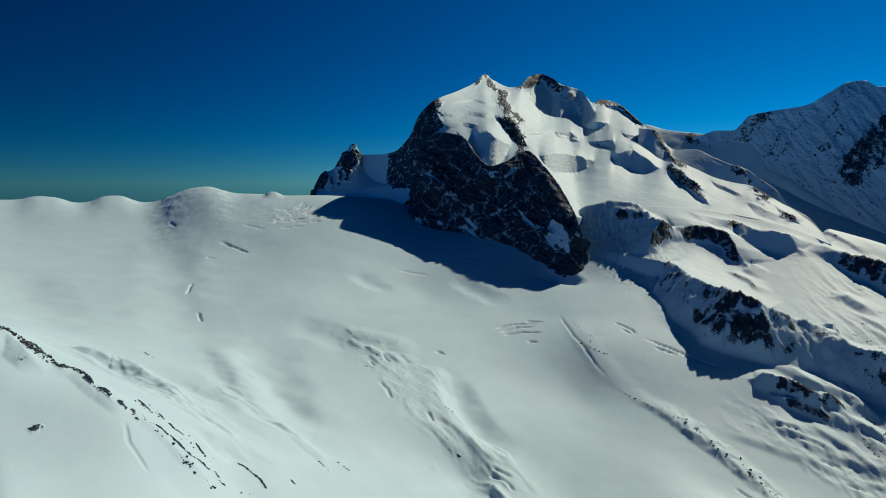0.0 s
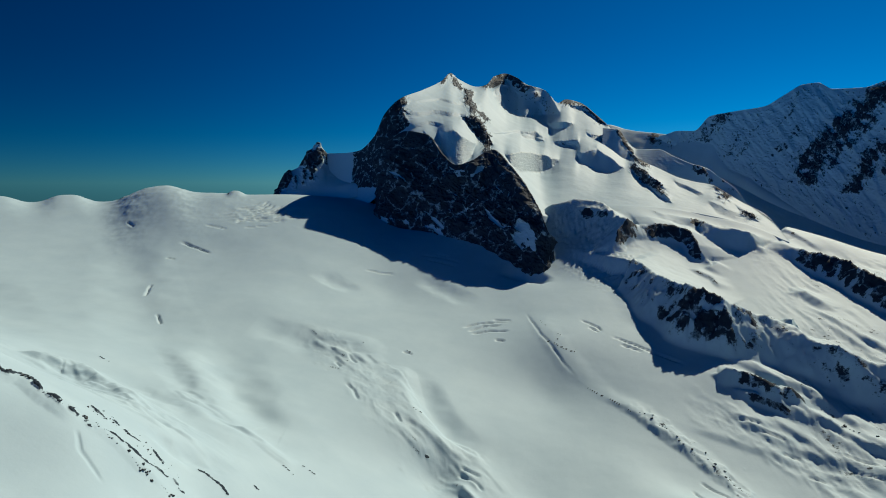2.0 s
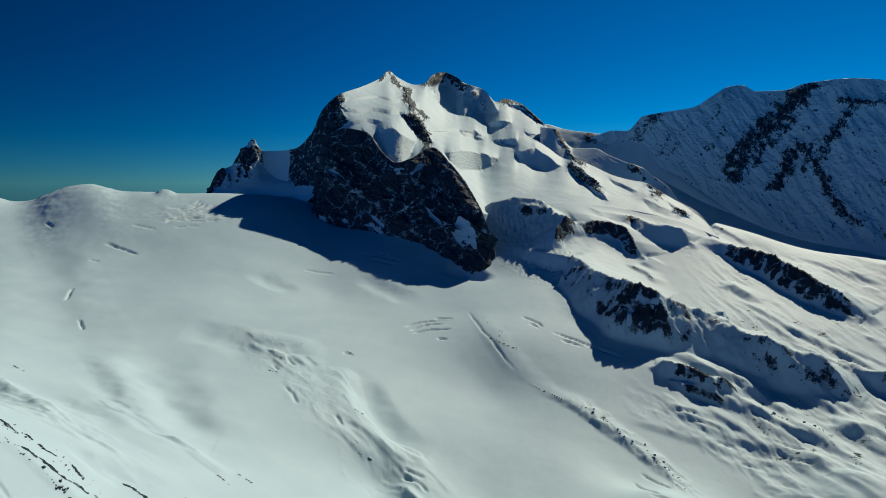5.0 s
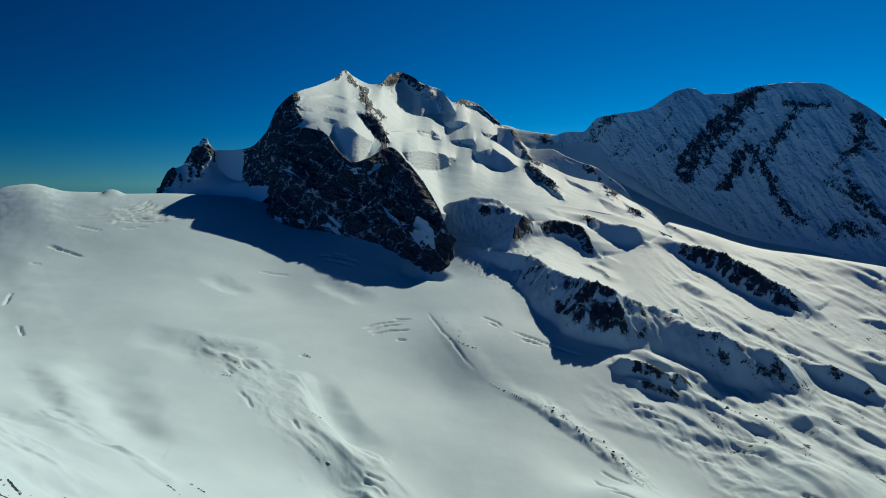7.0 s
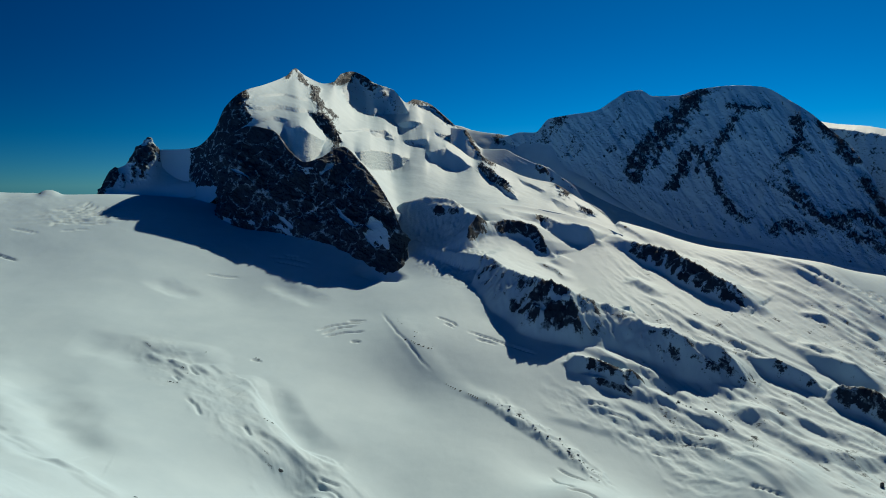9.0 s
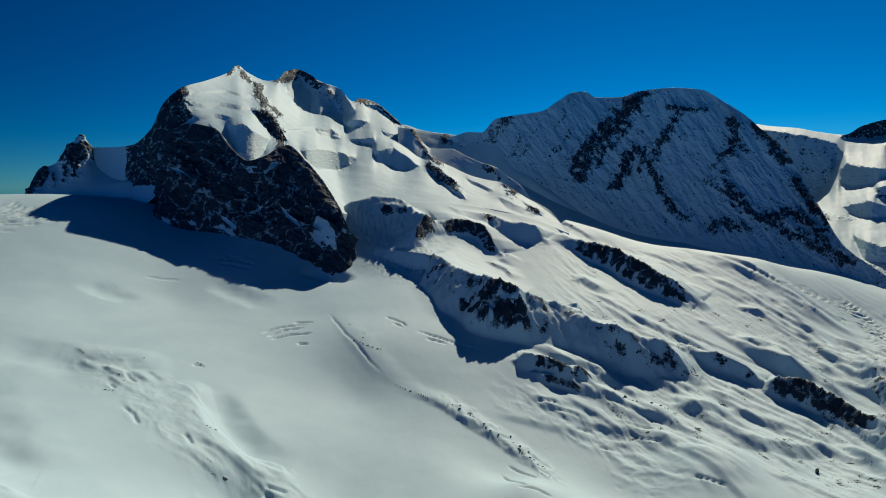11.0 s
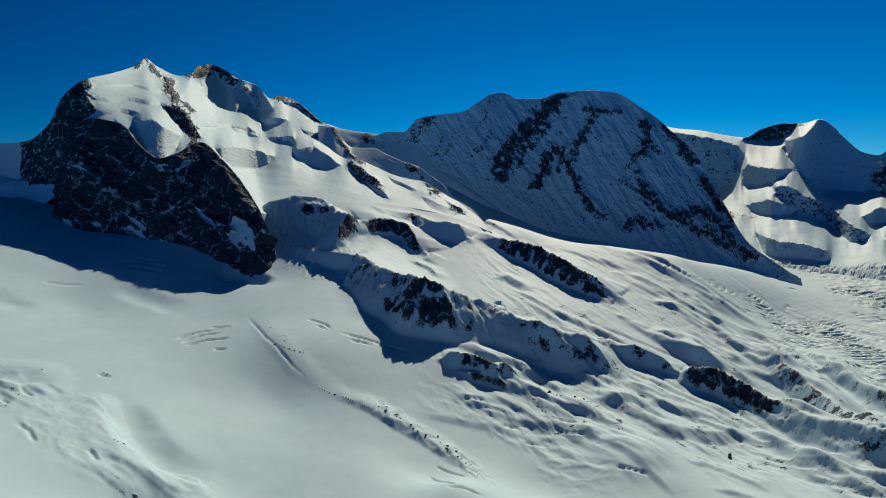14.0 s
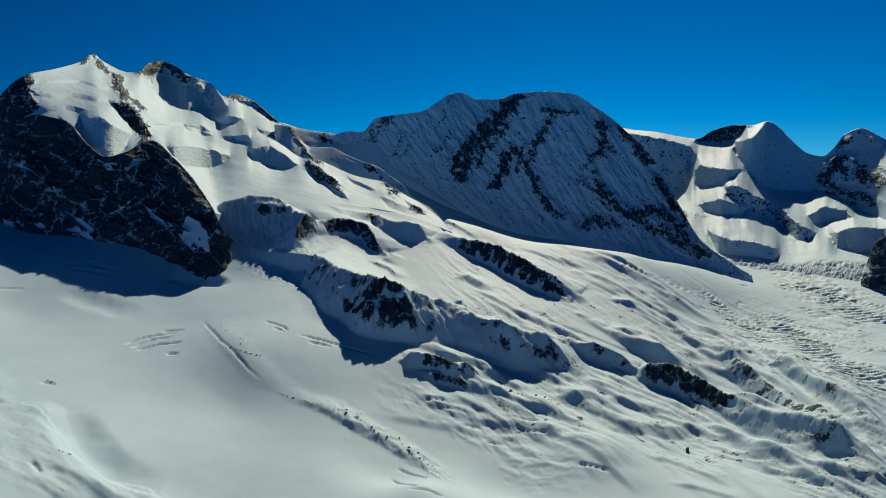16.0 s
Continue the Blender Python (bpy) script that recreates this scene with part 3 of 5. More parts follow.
HORN_RIBS = [
    ([(-22.76, 864), (-22.98, 804), (-23.37, 729)], 24, 1.6),
    ([(-25.55, 715), (-26.01, 657), (-26.47, 612)], 22, 1.5),
    ([(-24.31, 762), (-23.62, 805)], 14, 1.2),
    ([(-22.31, 831), (-22.12, 756)], 12, 1),
    ([(-23.89, 730), (-24.16, 665)], 12, 0.8),
    ([(-24.79, 703), (-24.91, 652)], 9, 0.7),
]

CLIFF_SNOW_WEST = [
    ([(-4.8, 527), (-4.15, 514), (-3.5, 499)], 16, -1.3),
    ([(-5.03, 490), (-4.15, 475), (-3.67, 462)], 12, -1.2),
    ([(-9.29, 696), (-8.38, 718), (-7.4, 750)], 6, -1.3),
    ([(-17.22, 525), (-16.5, 537), (-15.3, 526)], 7, -1),
    ([(-16.54, 714), (-15.69, 697), (-14.52, 653)], 3, -1.2),
    ([(-11.66, 536), (-10.17, 561), (-8.67, 608)], 3.5, -1.2),
    ([(-11.37, 643), (-10.3, 621), (-9.68, 570)], 3, -1.1),
    ([(-8.67, 612), (-7.66, 562), (-6.69, 526)], 3, -1.1),
    ([(-7.44, 545), (-6.33, 517), (-5.16, 518)], 4, -1.1),
    ([(-13.84, 589), (-12.86, 550), (-11.66, 511)], 4, -1),
]
CLIFF_SNOW_MIDDLE = [
    ([(-15.72, 620), (-14.55, 606), (-13.35, 621)], 3, -1),
    ([(-11.92, 475), (-9.94, 466), (-7.96, 444)], 4, -0.9),
    ([(-6.92, 653), (-5.91, 621), (-5.42, 573)], 3, -1),
    ([(-13.71, 510), (-12.64, 508), (-11.92, 484)], 6, -1),
]
CLIFF_SNOW = CLIFF_SNOW_WEST + CLIFF_SNOW_MIDDLE


EYE_Z = 659.0
SPINES = (LEFT_SNOWFIELD, MIDDLE_SNOWFIELD, NEAR_SLOPE, SHADED_BOWL, GLACIER_TONGUE, ROSA_GLACIER, ROSA_CREST, LOWER_ICE, HIDDEN_VALLEY, GRENZ_TROUGH, FAR_SIDE)
spine = np.array([p for s in SPINES for p in s], float)


def spline_fit(pts):
    """A taut sheet through the glacier's spines, over bearing and the logarithm of range."""
    a, b, q = np.radians(pts[:, 0]), np.log(pts[:, 1]), (pts[:, 2] - EYE_Z) / pts[:, 1]
    K = -np.sqrt((a[:, None] - a) ** 2 + (b[:, None] - b) ** 2 + 1e-4)
    one = np.ones((len(a), 1))
    A = np.block([[K, one], [one.T, np.zeros((1, 1))]])
    return a, b, np.linalg.solve(A, np.append(q, 0))


SHEET = spline_fit(spine)


def glacier_slope(bearing, rng):
    a, b, s = SHEET
    A, B = np.radians(bearing), np.log(rng)
    q = np.full(A.shape, s[-1])
    for k in range(len(a)):
        q -= s[k] * np.sqrt((A - a[k]) ** 2 + (B - b[k]) ** 2 + 1e-4)
    return q


def blurred(F, n):
    """Three box blurs along both axes."""
    for axis in (0, 1):
        for _ in range(3):
            pad = [(0, 0), (0, 0)]
            pad[axis] = (n, n)
            c = np.cumsum(np.pad(F, pad, mode="edge"), axis=axis)
            c = np.insert(c, 0, 0, axis=axis)
            m = F.shape[axis]
            F = (np.take(c, np.arange(2 * n + 1, 2 * n + 1 + m), axis) - np.take(c, np.arange(m), axis)) / (2 * n + 1)
    return F


def along(line, X, Y):
    """Signed distance to a line in plan (left of its way is positive) and the share of its length at the nearest point."""
    return along_flat([plan(b, r) for b, r in line], X, Y)


def along_flat(pts, X, Y):
    L = np.cumsum([0] + [math.dist(p, q) for p, q in zip(pts, pts[1:])])
    best, side, share = np.full(X.shape, 1e9), np.zeros(X.shape), np.zeros(X.shape)
    for k in range(len(pts) - 1):
        (x0, y0), (x1, y1) = pts[k], pts[k + 1]
        dx, dy = x1 - x0, y1 - y0
        n = max(math.hypot(dx, dy), 1e-3)
        t = np.clip(((X - x0) * dx + (Y - y0) * dy) / n ** 2, 0, 1)
        d = np.hypot(X - x0 - t * dx, Y - y0 - t * dy)
        s = np.sign(dx * (Y - y0) - dy * (X - x0))
        near = d < best
        best, side, share = np.where(near, d, best), np.where(near, s, side), np.where(near, (L[k] + t * n) / max(L[-1], 1e-3), share)
    return best * np.where(side == 0, 1, side), share


fine = np.linspace(-54, 62, 1150)
depth = np.exp(np.linspace(math.log(430), math.log(4950), 780))
BB, RR = np.meshgrid(fine, depth)
GX, GY = plan(BB, RR)
GZ = EYE_Z + RR * blurred(glacier_slope(BB, RR), 7)
GZ += 2.0 * fbm(GX, GY, 300, 3, 0.4, seed=11) + 0.12 * fbm(GX, GY, 25, 3, 0.5, seed=21)
G_ROCK, G_ICE = np.zeros_like(GZ), np.zeros_like(GZ)
GZ_EVEN = GZ.copy()


def window(line, reach):
    """The part of the ground's grid within reach of a line."""
    bs, rs = [p[0] for p in line], [p[1] for p in line]
    pad = math.degrees(reach / min(rs))
    c = np.where((fine > min(bs) - pad) & (fine < max(bs) + pad))[0]
    r = np.where((depth > min(rs) - reach) & (depth < max(rs) + reach))[0]
    return np.s_[r[0]:r[-1] + 1, c[0]:c[-1] + 1]


def scarp(line, h, low, back, rock, ice=0.0, wavy=0.12):
    """A step that faces right of the line's way: h metres high at its crest, low wide in front, running out behind.
    h and rock may be given for each point of the line."""
    w = window(line, max(low, back) * 1.4)
    x, y = GX[w], GY[w]
    s, share = along(line, x, y)
    pts = [plan(p, q) for p, q in line]
    knots = np.cumsum([0] + [math.dist(p, q) for p, q in zip(pts, pts[1:])])
    knots = knots / knots[-1]
    each = lambda v: np.interp(share, knots, v) if isinstance(v, tuple) else v * smooth(-0.02, 0.25, share) * smooth(1.02, 0.75, share)
    high, cover = each(h), each(rock)
    top = float(np.max(h))
    s = s + fbm(x, y, low * 4, 5, 0.5, seed=33) * low * wavy * 4
    # the crest fades out round the two ends of the line
    over = np.where((share <= 0) | (share >= 1), np.abs(s), 0)
    high = high * np.where(over > 0, 1 - smooth(0, low * 0.8, over), 1)
    f = np.where(s < 0, 0.85 * np.clip(1 + s / low, 0, 1) + 0.15 * (1 - smooth(0, 1.6 * low, -s)), (1 - smooth(-0.35 * back, back, s)) / 0.844)
    GZ[w] += high * np.minimum(f, 1) * (1 + 0.3 * wavy * fbm(x, y, low, 4, 0.5, seed=37))
    face = smooth(-low, -low * 0.7, s) * smooth(low * 0.12, -low * 0.06, s) * np.clip(high / max(top, 1) * 2, 0, 1)
    GZ[w] += 0.12 * top * face * ridged(x, y, max(low * 0.4, 12), 4, 0.6, seed=39) * np.clip(cover, 0, 1)
    G_ROCK[w] = np.maximum(G_ROCK[w], cover * face * (0.8 + 0.9 * fbm(x, y, 30, 4, 0.6, seed=43)))
    G_ICE[w] = np.maximum(G_ICE[w], ice * face)


def furrows(line, wide, count, h, low, back, length, rock, seed):
    """Many ribs and furrows of drifted snow that run along a line's way, each steep towards the valley."""
    rng = random.Random(seed)
    pts = [plan(b, r) for b, r in line]
    for _ in range(count):
        k = rng.randrange(len(pts) - 1)
        t, off, turn, ln = rng.random(), rng.gauss(0, 0.5) * wide, rng.gauss(0, 0.07), length * rng.uniform(0.5, 1.5)
        (x0, y0), (x1, y1) = pts[k], pts[k + 1]
        n = math.hypot(x1 - x0, y1 - y0)
        ux, uy = (x1 - x0) / n, (y1 - y0) / n
        cx, cy = x0 + (x1 - x0) * t - uy * off, y0 + (y1 - y0) * t + ux * off
        vx, vy = ux * math.cos(turn) - uy * math.sin(turn), ux * math.sin(turn) + uy * math.cos(turn)
        bend = rng.gauss(0, 0.05) * ln
        run = []
        for q in (-0.5, 0, 0.5):
            px, py = cx + vx * ln * q - vy * bend * (1 - 4 * q * q), cy + vy * ln * q + vx * bend * (1 - 4 * q * q)
            run.append((math.degrees(math.atan2(px, py)), math.hypot(px, py)))
        k = rng.uniform(0.5, 1.5)
        scarp(run, h * k, low * rng.uniform(0.7, 1.3), back * rng.uniform(0.6, 1.4), rock * rng.uniform(0, 1.6), wavy=0.03)


def swell(line, h, low, back):
    """A smooth rise of the snow along a line."""
    w = window(line, max(low, back) * 1.4)
    s, share = along(line, GX[w], GY[w])
    s = s + fbm(GX[w], GY[w], low, 2, 0.5, seed=47) * low * 0.2
    ends = smooth(-0.05, 0.3, share) * smooth(1.05, 0.7, share)
    GZ[w] += h * ends * np.where(s < 0, 1 - smooth(0, low, -s), 1 - smooth(0, back, s))


def dome(bearing, rng, h, wide, front, back, rock=0.0):
    """A rounded snow dome with a flat top, and bare rock on its east flank where rock is given."""
    w = window([(bearing, rng)], max(wide, front, back) * 3)
    x0, y0 = plan(bearing, rng)
    c, s = math.cos(math.radians(bearing)), math.sin(math.radians(bearing))
    u, v = (GX[w] - x0) * c - (GY[w] - y0) * s, (GX[w] - x0) * s + (GY[w] - y0) * c
    u = u + fbm(GX[w], GY[w], 60, 4, 0.55, seed=57) * wide * 0.1
    GZ[w] += h * np.exp(-np.abs(u / wide) ** 3 - (v / np.where(v < 0, front, back)) ** 2)
    flank = np.exp(-((u + wide * 0.95) / (wide * 0.2)) ** 2) * smooth(-90, -20, v) * (0.6 + 1.2 * fbm(GX[w], GY[w], 20, 4, 0.6, seed=58))
    G_ROCK[w] = np.maximum(G_ROCK[w], rock * flank)


def groove(line, depth, wide, ice=0.5):
    """A crevasse: a narrow trench along a line."""
    w = window(line, wide * 6)
    x, y = GX[w], GY[w]
    s, share = along(line, x, y)
    s = s + fbm(x, y, 40, 4, 0.6, seed=51) * wide * 0.5
    ends = smooth(0, 0.2, share) * smooth(1, 0.8, share)
    cut = ends * (1 - smooth(wide * 0.35, wide, np.abs(s)))
    GZ[w] -= depth * cut
    G_ICE[w] = np.maximum(G_ICE[w], ice * cut)


def rubble(line, wide, high, size, rock=0.0, ice=0.0, seed=0, stretch=1.0, steps=0.0):
    """Broken ice or hummocky ground along a line, its lumps drawn out along the line's way."""
    w = window(line, wide * 1.5)
    x, y = GX[w], GY[w]
    s, share = along(line, x, y)
    (xa, ya), (xb, yb) = plan(*line[0]), plan(*line[-1])
    n = math.hypot(xb - xa, yb - ya)
    ux, uy = (xb - xa) / n, (yb - ya) / n
    p, q = (x * ux + y * uy) / stretch, -x * uy + y * ux
    cover = (1 - smooth(wide * 0.45, wide, np.abs(s) * (1 + 0.8 * fbm(x, y, wide, 3, 0.5, seed=seed + 2)))) * smooth(-0.05, 0.1, share) * smooth(1.05, 0.9, share)
    lumps = ridged(p, q, size, 4, 0.55, seed) if steps == 0 else np.floor((fbm(p, q, size, 4, 0.6, seed) + 1) / steps) * steps + 0.4 * fbm(p, q, size / 3, 3, 0.6, seed + 4) - 1
    GZ[w] += high * cover * lumps
    G_ROCK[w] = np.maximum(G_ROCK[w], cover * rock * (0.6 + 1.2 * fbm(p, q, size * 0.6, 4, 0.6, seed + 8)))
    G_ICE[w] = np.maximum(G_ICE[w], cover * ice * np.clip(0.5 - 0.8 * lumps, 0, 1))


def outcrop(line, wide, high, seed):
    """A broken string of bare rock along a snow crest."""
    w = window(line, wide * 8)
    x, y = GX[w], GY[w]
    s, share = along(line, x, y)
    s = np.abs(s + fbm(x, y, 24, 4, 0.6, seed=seed) * wide * 1.6)
    broken = smooth(-0.28, 0.05, fbm(x, y, 16, 3, 0.6, seed=seed + 1)) * smooth(-0.02, 0.05, share) * smooth(1.02, 0.95, share)
    on = (1 - smooth(wide * 0.4, wide, s)) * broken * (np.abs(share - 0.5) < 0.5)
    GZ[w] += high * on * (0.6 + 0.8 * ridged(x, y, 9, 3, 0.6, seed=seed + 2))
    G_ROCK[w] = np.maximum(G_ROCK[w], 1.3 * on)


def crevasse_band(line, wide, depth, gap, seed):
    """Rows of curved crevasses across the way of the ice."""
    w = window(line, wide * 1.5)
    x, y = GX[w], GY[w]
    s, share = along(line, x, y)
    pts = [plan(p, q) for p, q in line]
    n = sum(math.dist(p, q) for p, q in zip(pts, pts[1:]))
    cover = (1 - smooth(wide * 0.4, wide, np.abs(s) * (1 + 1.2 * fbm(x, y, wide, 3, 0.5, seed=seed)))) * smooth(0, 0.1, share) * smooth(1, 0.9, share)
    phase = share * n / gap + 1.4 * (s / wide) ** 2 + 0.9 * fbm(x, y, gap * 4.5, 3, 0.5, seed=seed + 1)
    cut = np.clip(1.5 * np.sin(2 * np.pi * phase) - 0.35, 0, 1) * cover * np.clip(0.9 + 1.4 * fbm(x, y, gap * 2.5, 3, 0.5, seed=seed + 2), 0, 1.3)
    GZ[w] -= depth * cut
    G_ICE[w] = np.maximum(G_ICE[w], 0.8 * cut)


scarp([(4.22, 1989), (4.61, 2006), (5.36, 1994), (6.87, 1885), (8.22, 1747), (10.1, 1672), (12.3, 1655), (14.24, 1683), (16.16, 1713), (17.34, 1756)], (15, 55, 66, 78, 102, 122, 116, 95, 65, 35), 90, 300, (0.2, 0.7, 0.6, 0.4, 0.38, 0.9, 0.85, 0.45, 0.4, 0.4))
scarp([(17.34, 1768), (18.72, 1704), (20.32, 1680), (22.33, 1659), (24.5, 1687), (25.97, 1760)], (30, 60, 70, 68, 50, 10), 75, 160, 0.42)
scarp([(3.4, 2096), (3.64, 2142), (4.49, 2198), (5.59, 2245)], (15, 50, 50, 15), 36, 90, 1.1)
scarp([(5.49, 2264), (6.82, 2283), (8.3, 2302), (9.53, 2297), (10.43, 2246), (11.03, 2214)], (10, 30, 40, 42, 32, 8), 40, 150, (0.6, 0.9, 1.2, 1.3, 1.2, 0.8))
scarp([(9.29, 2369), (9.51, 2424), (10.24, 2432), (11.46, 2376), (12.9, 2386), (14.23, 2397), (14.82, 2384)], (5, 42, 42, 42, 48, 42, 8), 55, 160, (0.5, 1.3, 1, 0.3, 0.3, 0.25, 0))
scarp([(0.07, 2329), (1.58, 2299), (3.34, 2268)], (6, 16, 6), 20, 40, 1.2)
scarp([(15.97, 2455), (17.82, 2403), (19.19, 2342), (21.19, 2297), (22.95, 2212), (24.25, 2140), (25.72, 2113), (27.61, 2086)], (10, 38, 58, 62, 62, 60, 50, 12), 58, 170, (0.1, 0.5, 1.2, 1.2, 1.2, 1.2, 1.1, 0.6))
scarp([(17.61, 2097), (18.38, 2107), (19.53, 2062), (20.35, 2039)], (4, 15, 15, 4), 26, 60, 0.15)
scarp([(12.49, 1481), (13.16, 1481), (15.09, 1497), (16.3, 1485), (17.95, 1497), (19.71, 1536)], (8, 26, 28, 26, 22, 5), 24, 60, 0.75)
scarp([(14.17, 1456), (15.61, 1457), (17.52, 1458), (19.17, 1460)], (5, 16, 16, 5), 18, 50, 0.6)
scarp([(23.81, 1656), (24.98, 1664), (26.25, 1648), (27.92, 1638)], (4.5, 19.8, 18, 4.5), 30, 70, 0.5, wavy=0.05)
scarp([(26.19, 1494), (27.6, 1499), (28.8, 1510), (30.19, 1531)], (3, 14.4, 14.4, 3), 28.6, 80, 0.05, wavy=0.05)
scarp([(18.94, 1458), (20.56, 1440), (22.58, 1436), (25.63, 1419)], (2.6, 5.9, 5.9, 2.6), 36, 60, 0.3, wavy=0.05)
scarp([(19.91, 1399), (22.63, 1391), (24.84, 1352), (26.11, 1356)], (2.6, 5.9, 6.5, 2.6), 39, 60, 0.2, wavy=0.05)
scarp([(29.91, 1404), (32, 1408), (34.54, 1427), (37.48, 1486)], (3.6, 16.8, 16.8, 3.6), 33, 90, 0.05, wavy=0.05)
scarp([(36.6, 1484), (39.8, 1435), (42.24, 1370), (44.94, 1294), (47.9, 1262), (50.23, 1242)], (2.6, 7.8, 9.1, 10.4, 10.4, 6.5), 19.5, 130, 0.2, wavy=0.05)
scarp([(32.81, 1702), (33.7, 1696), (35.72, 1693), (38.12, 1647), (40.23, 1581), (42.25, 1502), (44.8, 1446), (46.13, 1401), (47.27, 1392)], (9, 37.8, 46.8, 46.8, 41.4, 41.4, 36, 22.5, 4.5), 38, 90, (0.3, 0.9, 1.1, 1.1, 0.6, 0.3, 0.2, 0.2, 0.1), wavy=0.05)
scarp([(38.99, 1978), (40.71, 1826), (42.12, 1740), (43.89, 1638), (45.77, 1505), (47.58, 1386), (49.7, 1302)], (7.2, 32.4, 37.8, 37.8, 36, 31.5, 13.5), 36, 100, 0.7, wavy=0.05)
scarp([(30.62, 1909), (31.91, 1908), (33.28, 1895), (34.64, 1829), (36.36, 1817)], (4.8, 19.2, 21.6, 20.4, 4.8), 33, 80, 0.15, wavy=0.05)
scarp([(36.25, 2000), (38.19, 1946), (39.88, 1878), (41.9, 1849)], (4.8, 16.8, 19.2, 4.8), 30.8, 80, 0.3, wavy=0.05)
scarp([(27.15, 1736), (29.06, 1750), (30.94, 1729), (32.82, 1719)], (5.4, 23.4, 23.4, 5.4), 26, 70, 0.5, wavy=0.05)
scarp([(42.19, 1905), (45.12, 1725), (47.33, 1552)], 6.5, 21, 90, 0.5, wavy=0.05)
scarp([(44.38, 1937), (47, 1741), (50.15, 1486)], 7.8, 22.5, 100, 0.5, wavy=0.05)
scarp([(45.89, 1770), (48.08, 1627), (50.34, 1461)], 7.8, 22.5, 100, 0.5, wavy=0.05)
scarp([(30.55, 2140), (32.88, 2123), (34.47, 2081)], 5.9, 18, 70, 0.3, wavy=0.05)
scarp([(31.27, 2268), (33.8, 2243), (34.8, 2185)], 3.9, 24, 70, 0.1, wavy=0.05)
scarp([(37.37, 2120), (39.51, 2053), (40.84, 1970)], 5.9, 18, 70, 0.3, wavy=0.05)
scarp([(32.89, 2347), (35.17, 2301), (37.38, 2195)], 3.2, 27, 70, 0.1, wavy=0.05)
scarp([(26.67, 2220), (28.36, 2187), (28.96, 2168)], 2.9, 9, 40, 0.25, wavy=0.05)
scarp([(29.38, 2170), (30.4, 2130), (33.28, 2132)], 2.9, 9, 40, 0.25, wavy=0.05)
scarp([(26.18, 2411), (27.4, 2373)], 2.9, 9, 40, 0.25, wavy=0.05)
scarp([(27.19, 2310), (28.39, 2280)], 2.9, 9, 40, 0.25, wavy=0.05)
scarp([(32.4, 2269), (33.39, 2238), (34.05, 2156)], 2.9, 9, 40, 0.25, wavy=0.05)
scarp([(23.97, 1943), (25.26, 1898), (26.2, 1858)], 2.9, 9, 40, 0.25, wavy=0.05)
scarp([(27.6, 1970), (29.04, 1957)], 2.9, 9, 40, 0.25, wavy=0.05)
scarp([(28.8, 1957), (30.26, 1921)], 2.9, 9, 40, 0.25, wavy=0.05)
scarp([(22.18, 1890), (23.49, 1864)], 2.9, 9, 40, 0.25, wavy=0.05)
scarp([(23.59, 1840), (25.75, 1780), (28.22, 1758)], 2.9, 9, 40, 0.25, wavy=0.05)
scarp([(29.76, 1821), (31.72, 1750), (33.57, 1738)], 2.9, 9, 40, 0.25, wavy=0.05)
scarp([(6.31, 2469), (7.55, 2406)], 8, 16, 60, 0.55)
scarp([(15.24, 2609), (17.1, 2583), (19.4, 2511)], 8, 16, 60, 0.55)
scarp([(12, 2222), (11.05, 2145)], 8, 16, 60, 0.55)
scarp([(9.58, 2125), (11.55, 2090), (12.29, 2026)], 8, 16, 60, 0.55)
scarp([(40.33, 2019), (44.34, 1830), (48.06, 1629), (50.39, 1458)], 9.4, 18, 60, 0.3, wavy=0.05)
scarp([(42.22, 2137), (46.27, 1863), (50.39, 1636)], 7, 15.3, 60, 0.2, wavy=0.05)
scarp([(41.67, 1474), (44.98, 1368), (48.61, 1260)], 7.8, 15.3, 60, 0.25, wavy=0.05)
scarp([(37.47, 1511), (41.45, 1419), (44.2, 1334)], 5.9, 12.6, 60, 0.2, wavy=0.05)
scarp([(31.38, 1577), (35.05, 1564), (38.56, 1511)], 5.1, 11.7, 50, 0.2, wavy=0.05)
scarp([(27.57, 1523), (30.88, 1490), (33.65, 1454)], 5.9, 13.5, 50, 0.1, wavy=0.05)
scarp([(26.31, 1395), (29.37, 1303), (32.16, 1255)], 4.3, 10.8, 50, 0.1, wavy=0.05)
scarp([(32.65, 1290), (36.26, 1271), (40.1, 1219)], 4.3, 10.8, 50, 0.15, wavy=0.05)
scarp([(34.88, 1202), (38.39, 1187), (41.32, 1173)], 3.5, 9, 40, 0.1, wavy=0.05)
scarp([(47.66, 1491), (50.24, 1308)], 7, 14.4, 60, 0.3, wavy=0.05)
scarp([(35.55, 1752), (37.74, 1683), (39.87, 1631)], 4.7, 10.8, 40, 0.2, wavy=0.05)
scarp([(44.31, 1597), (46.54, 1439), (48.67, 1336)], 5.5, 11.7, 50, 0.3, wavy=0.05)
scarp([(24.2, 1603), (27.1, 1551), (29.48, 1525)], 4.7, 11.7, 40, 0.1, wavy=0.05)
scarp([(29.11, 1963), (32.38, 1882), (35.1, 1765)], 3.9, 10.8, 50, 0.1, wavy=0.05)
scarp([(38.25, 2211), (41.6, 2062), (44.36, 1861)], 4.7, 11.7, 50, 0.15, wavy=0.05)
dome(-36.23, 2864, 44, 120, 480, 90, 1.1)
dome(-33.6, 2842, 20, 170, 480, 90)
dome(-42.4, 2991, 30, 75, 240, 70, 1.2)
dome(-47.04, 2998, 22, 75, 260, 70, 0.7)
dome(-49.92, 3016, 10, 140, 200, 90)
dome(-29.86, 2673, 17, 30, 60, 40, 1.2)
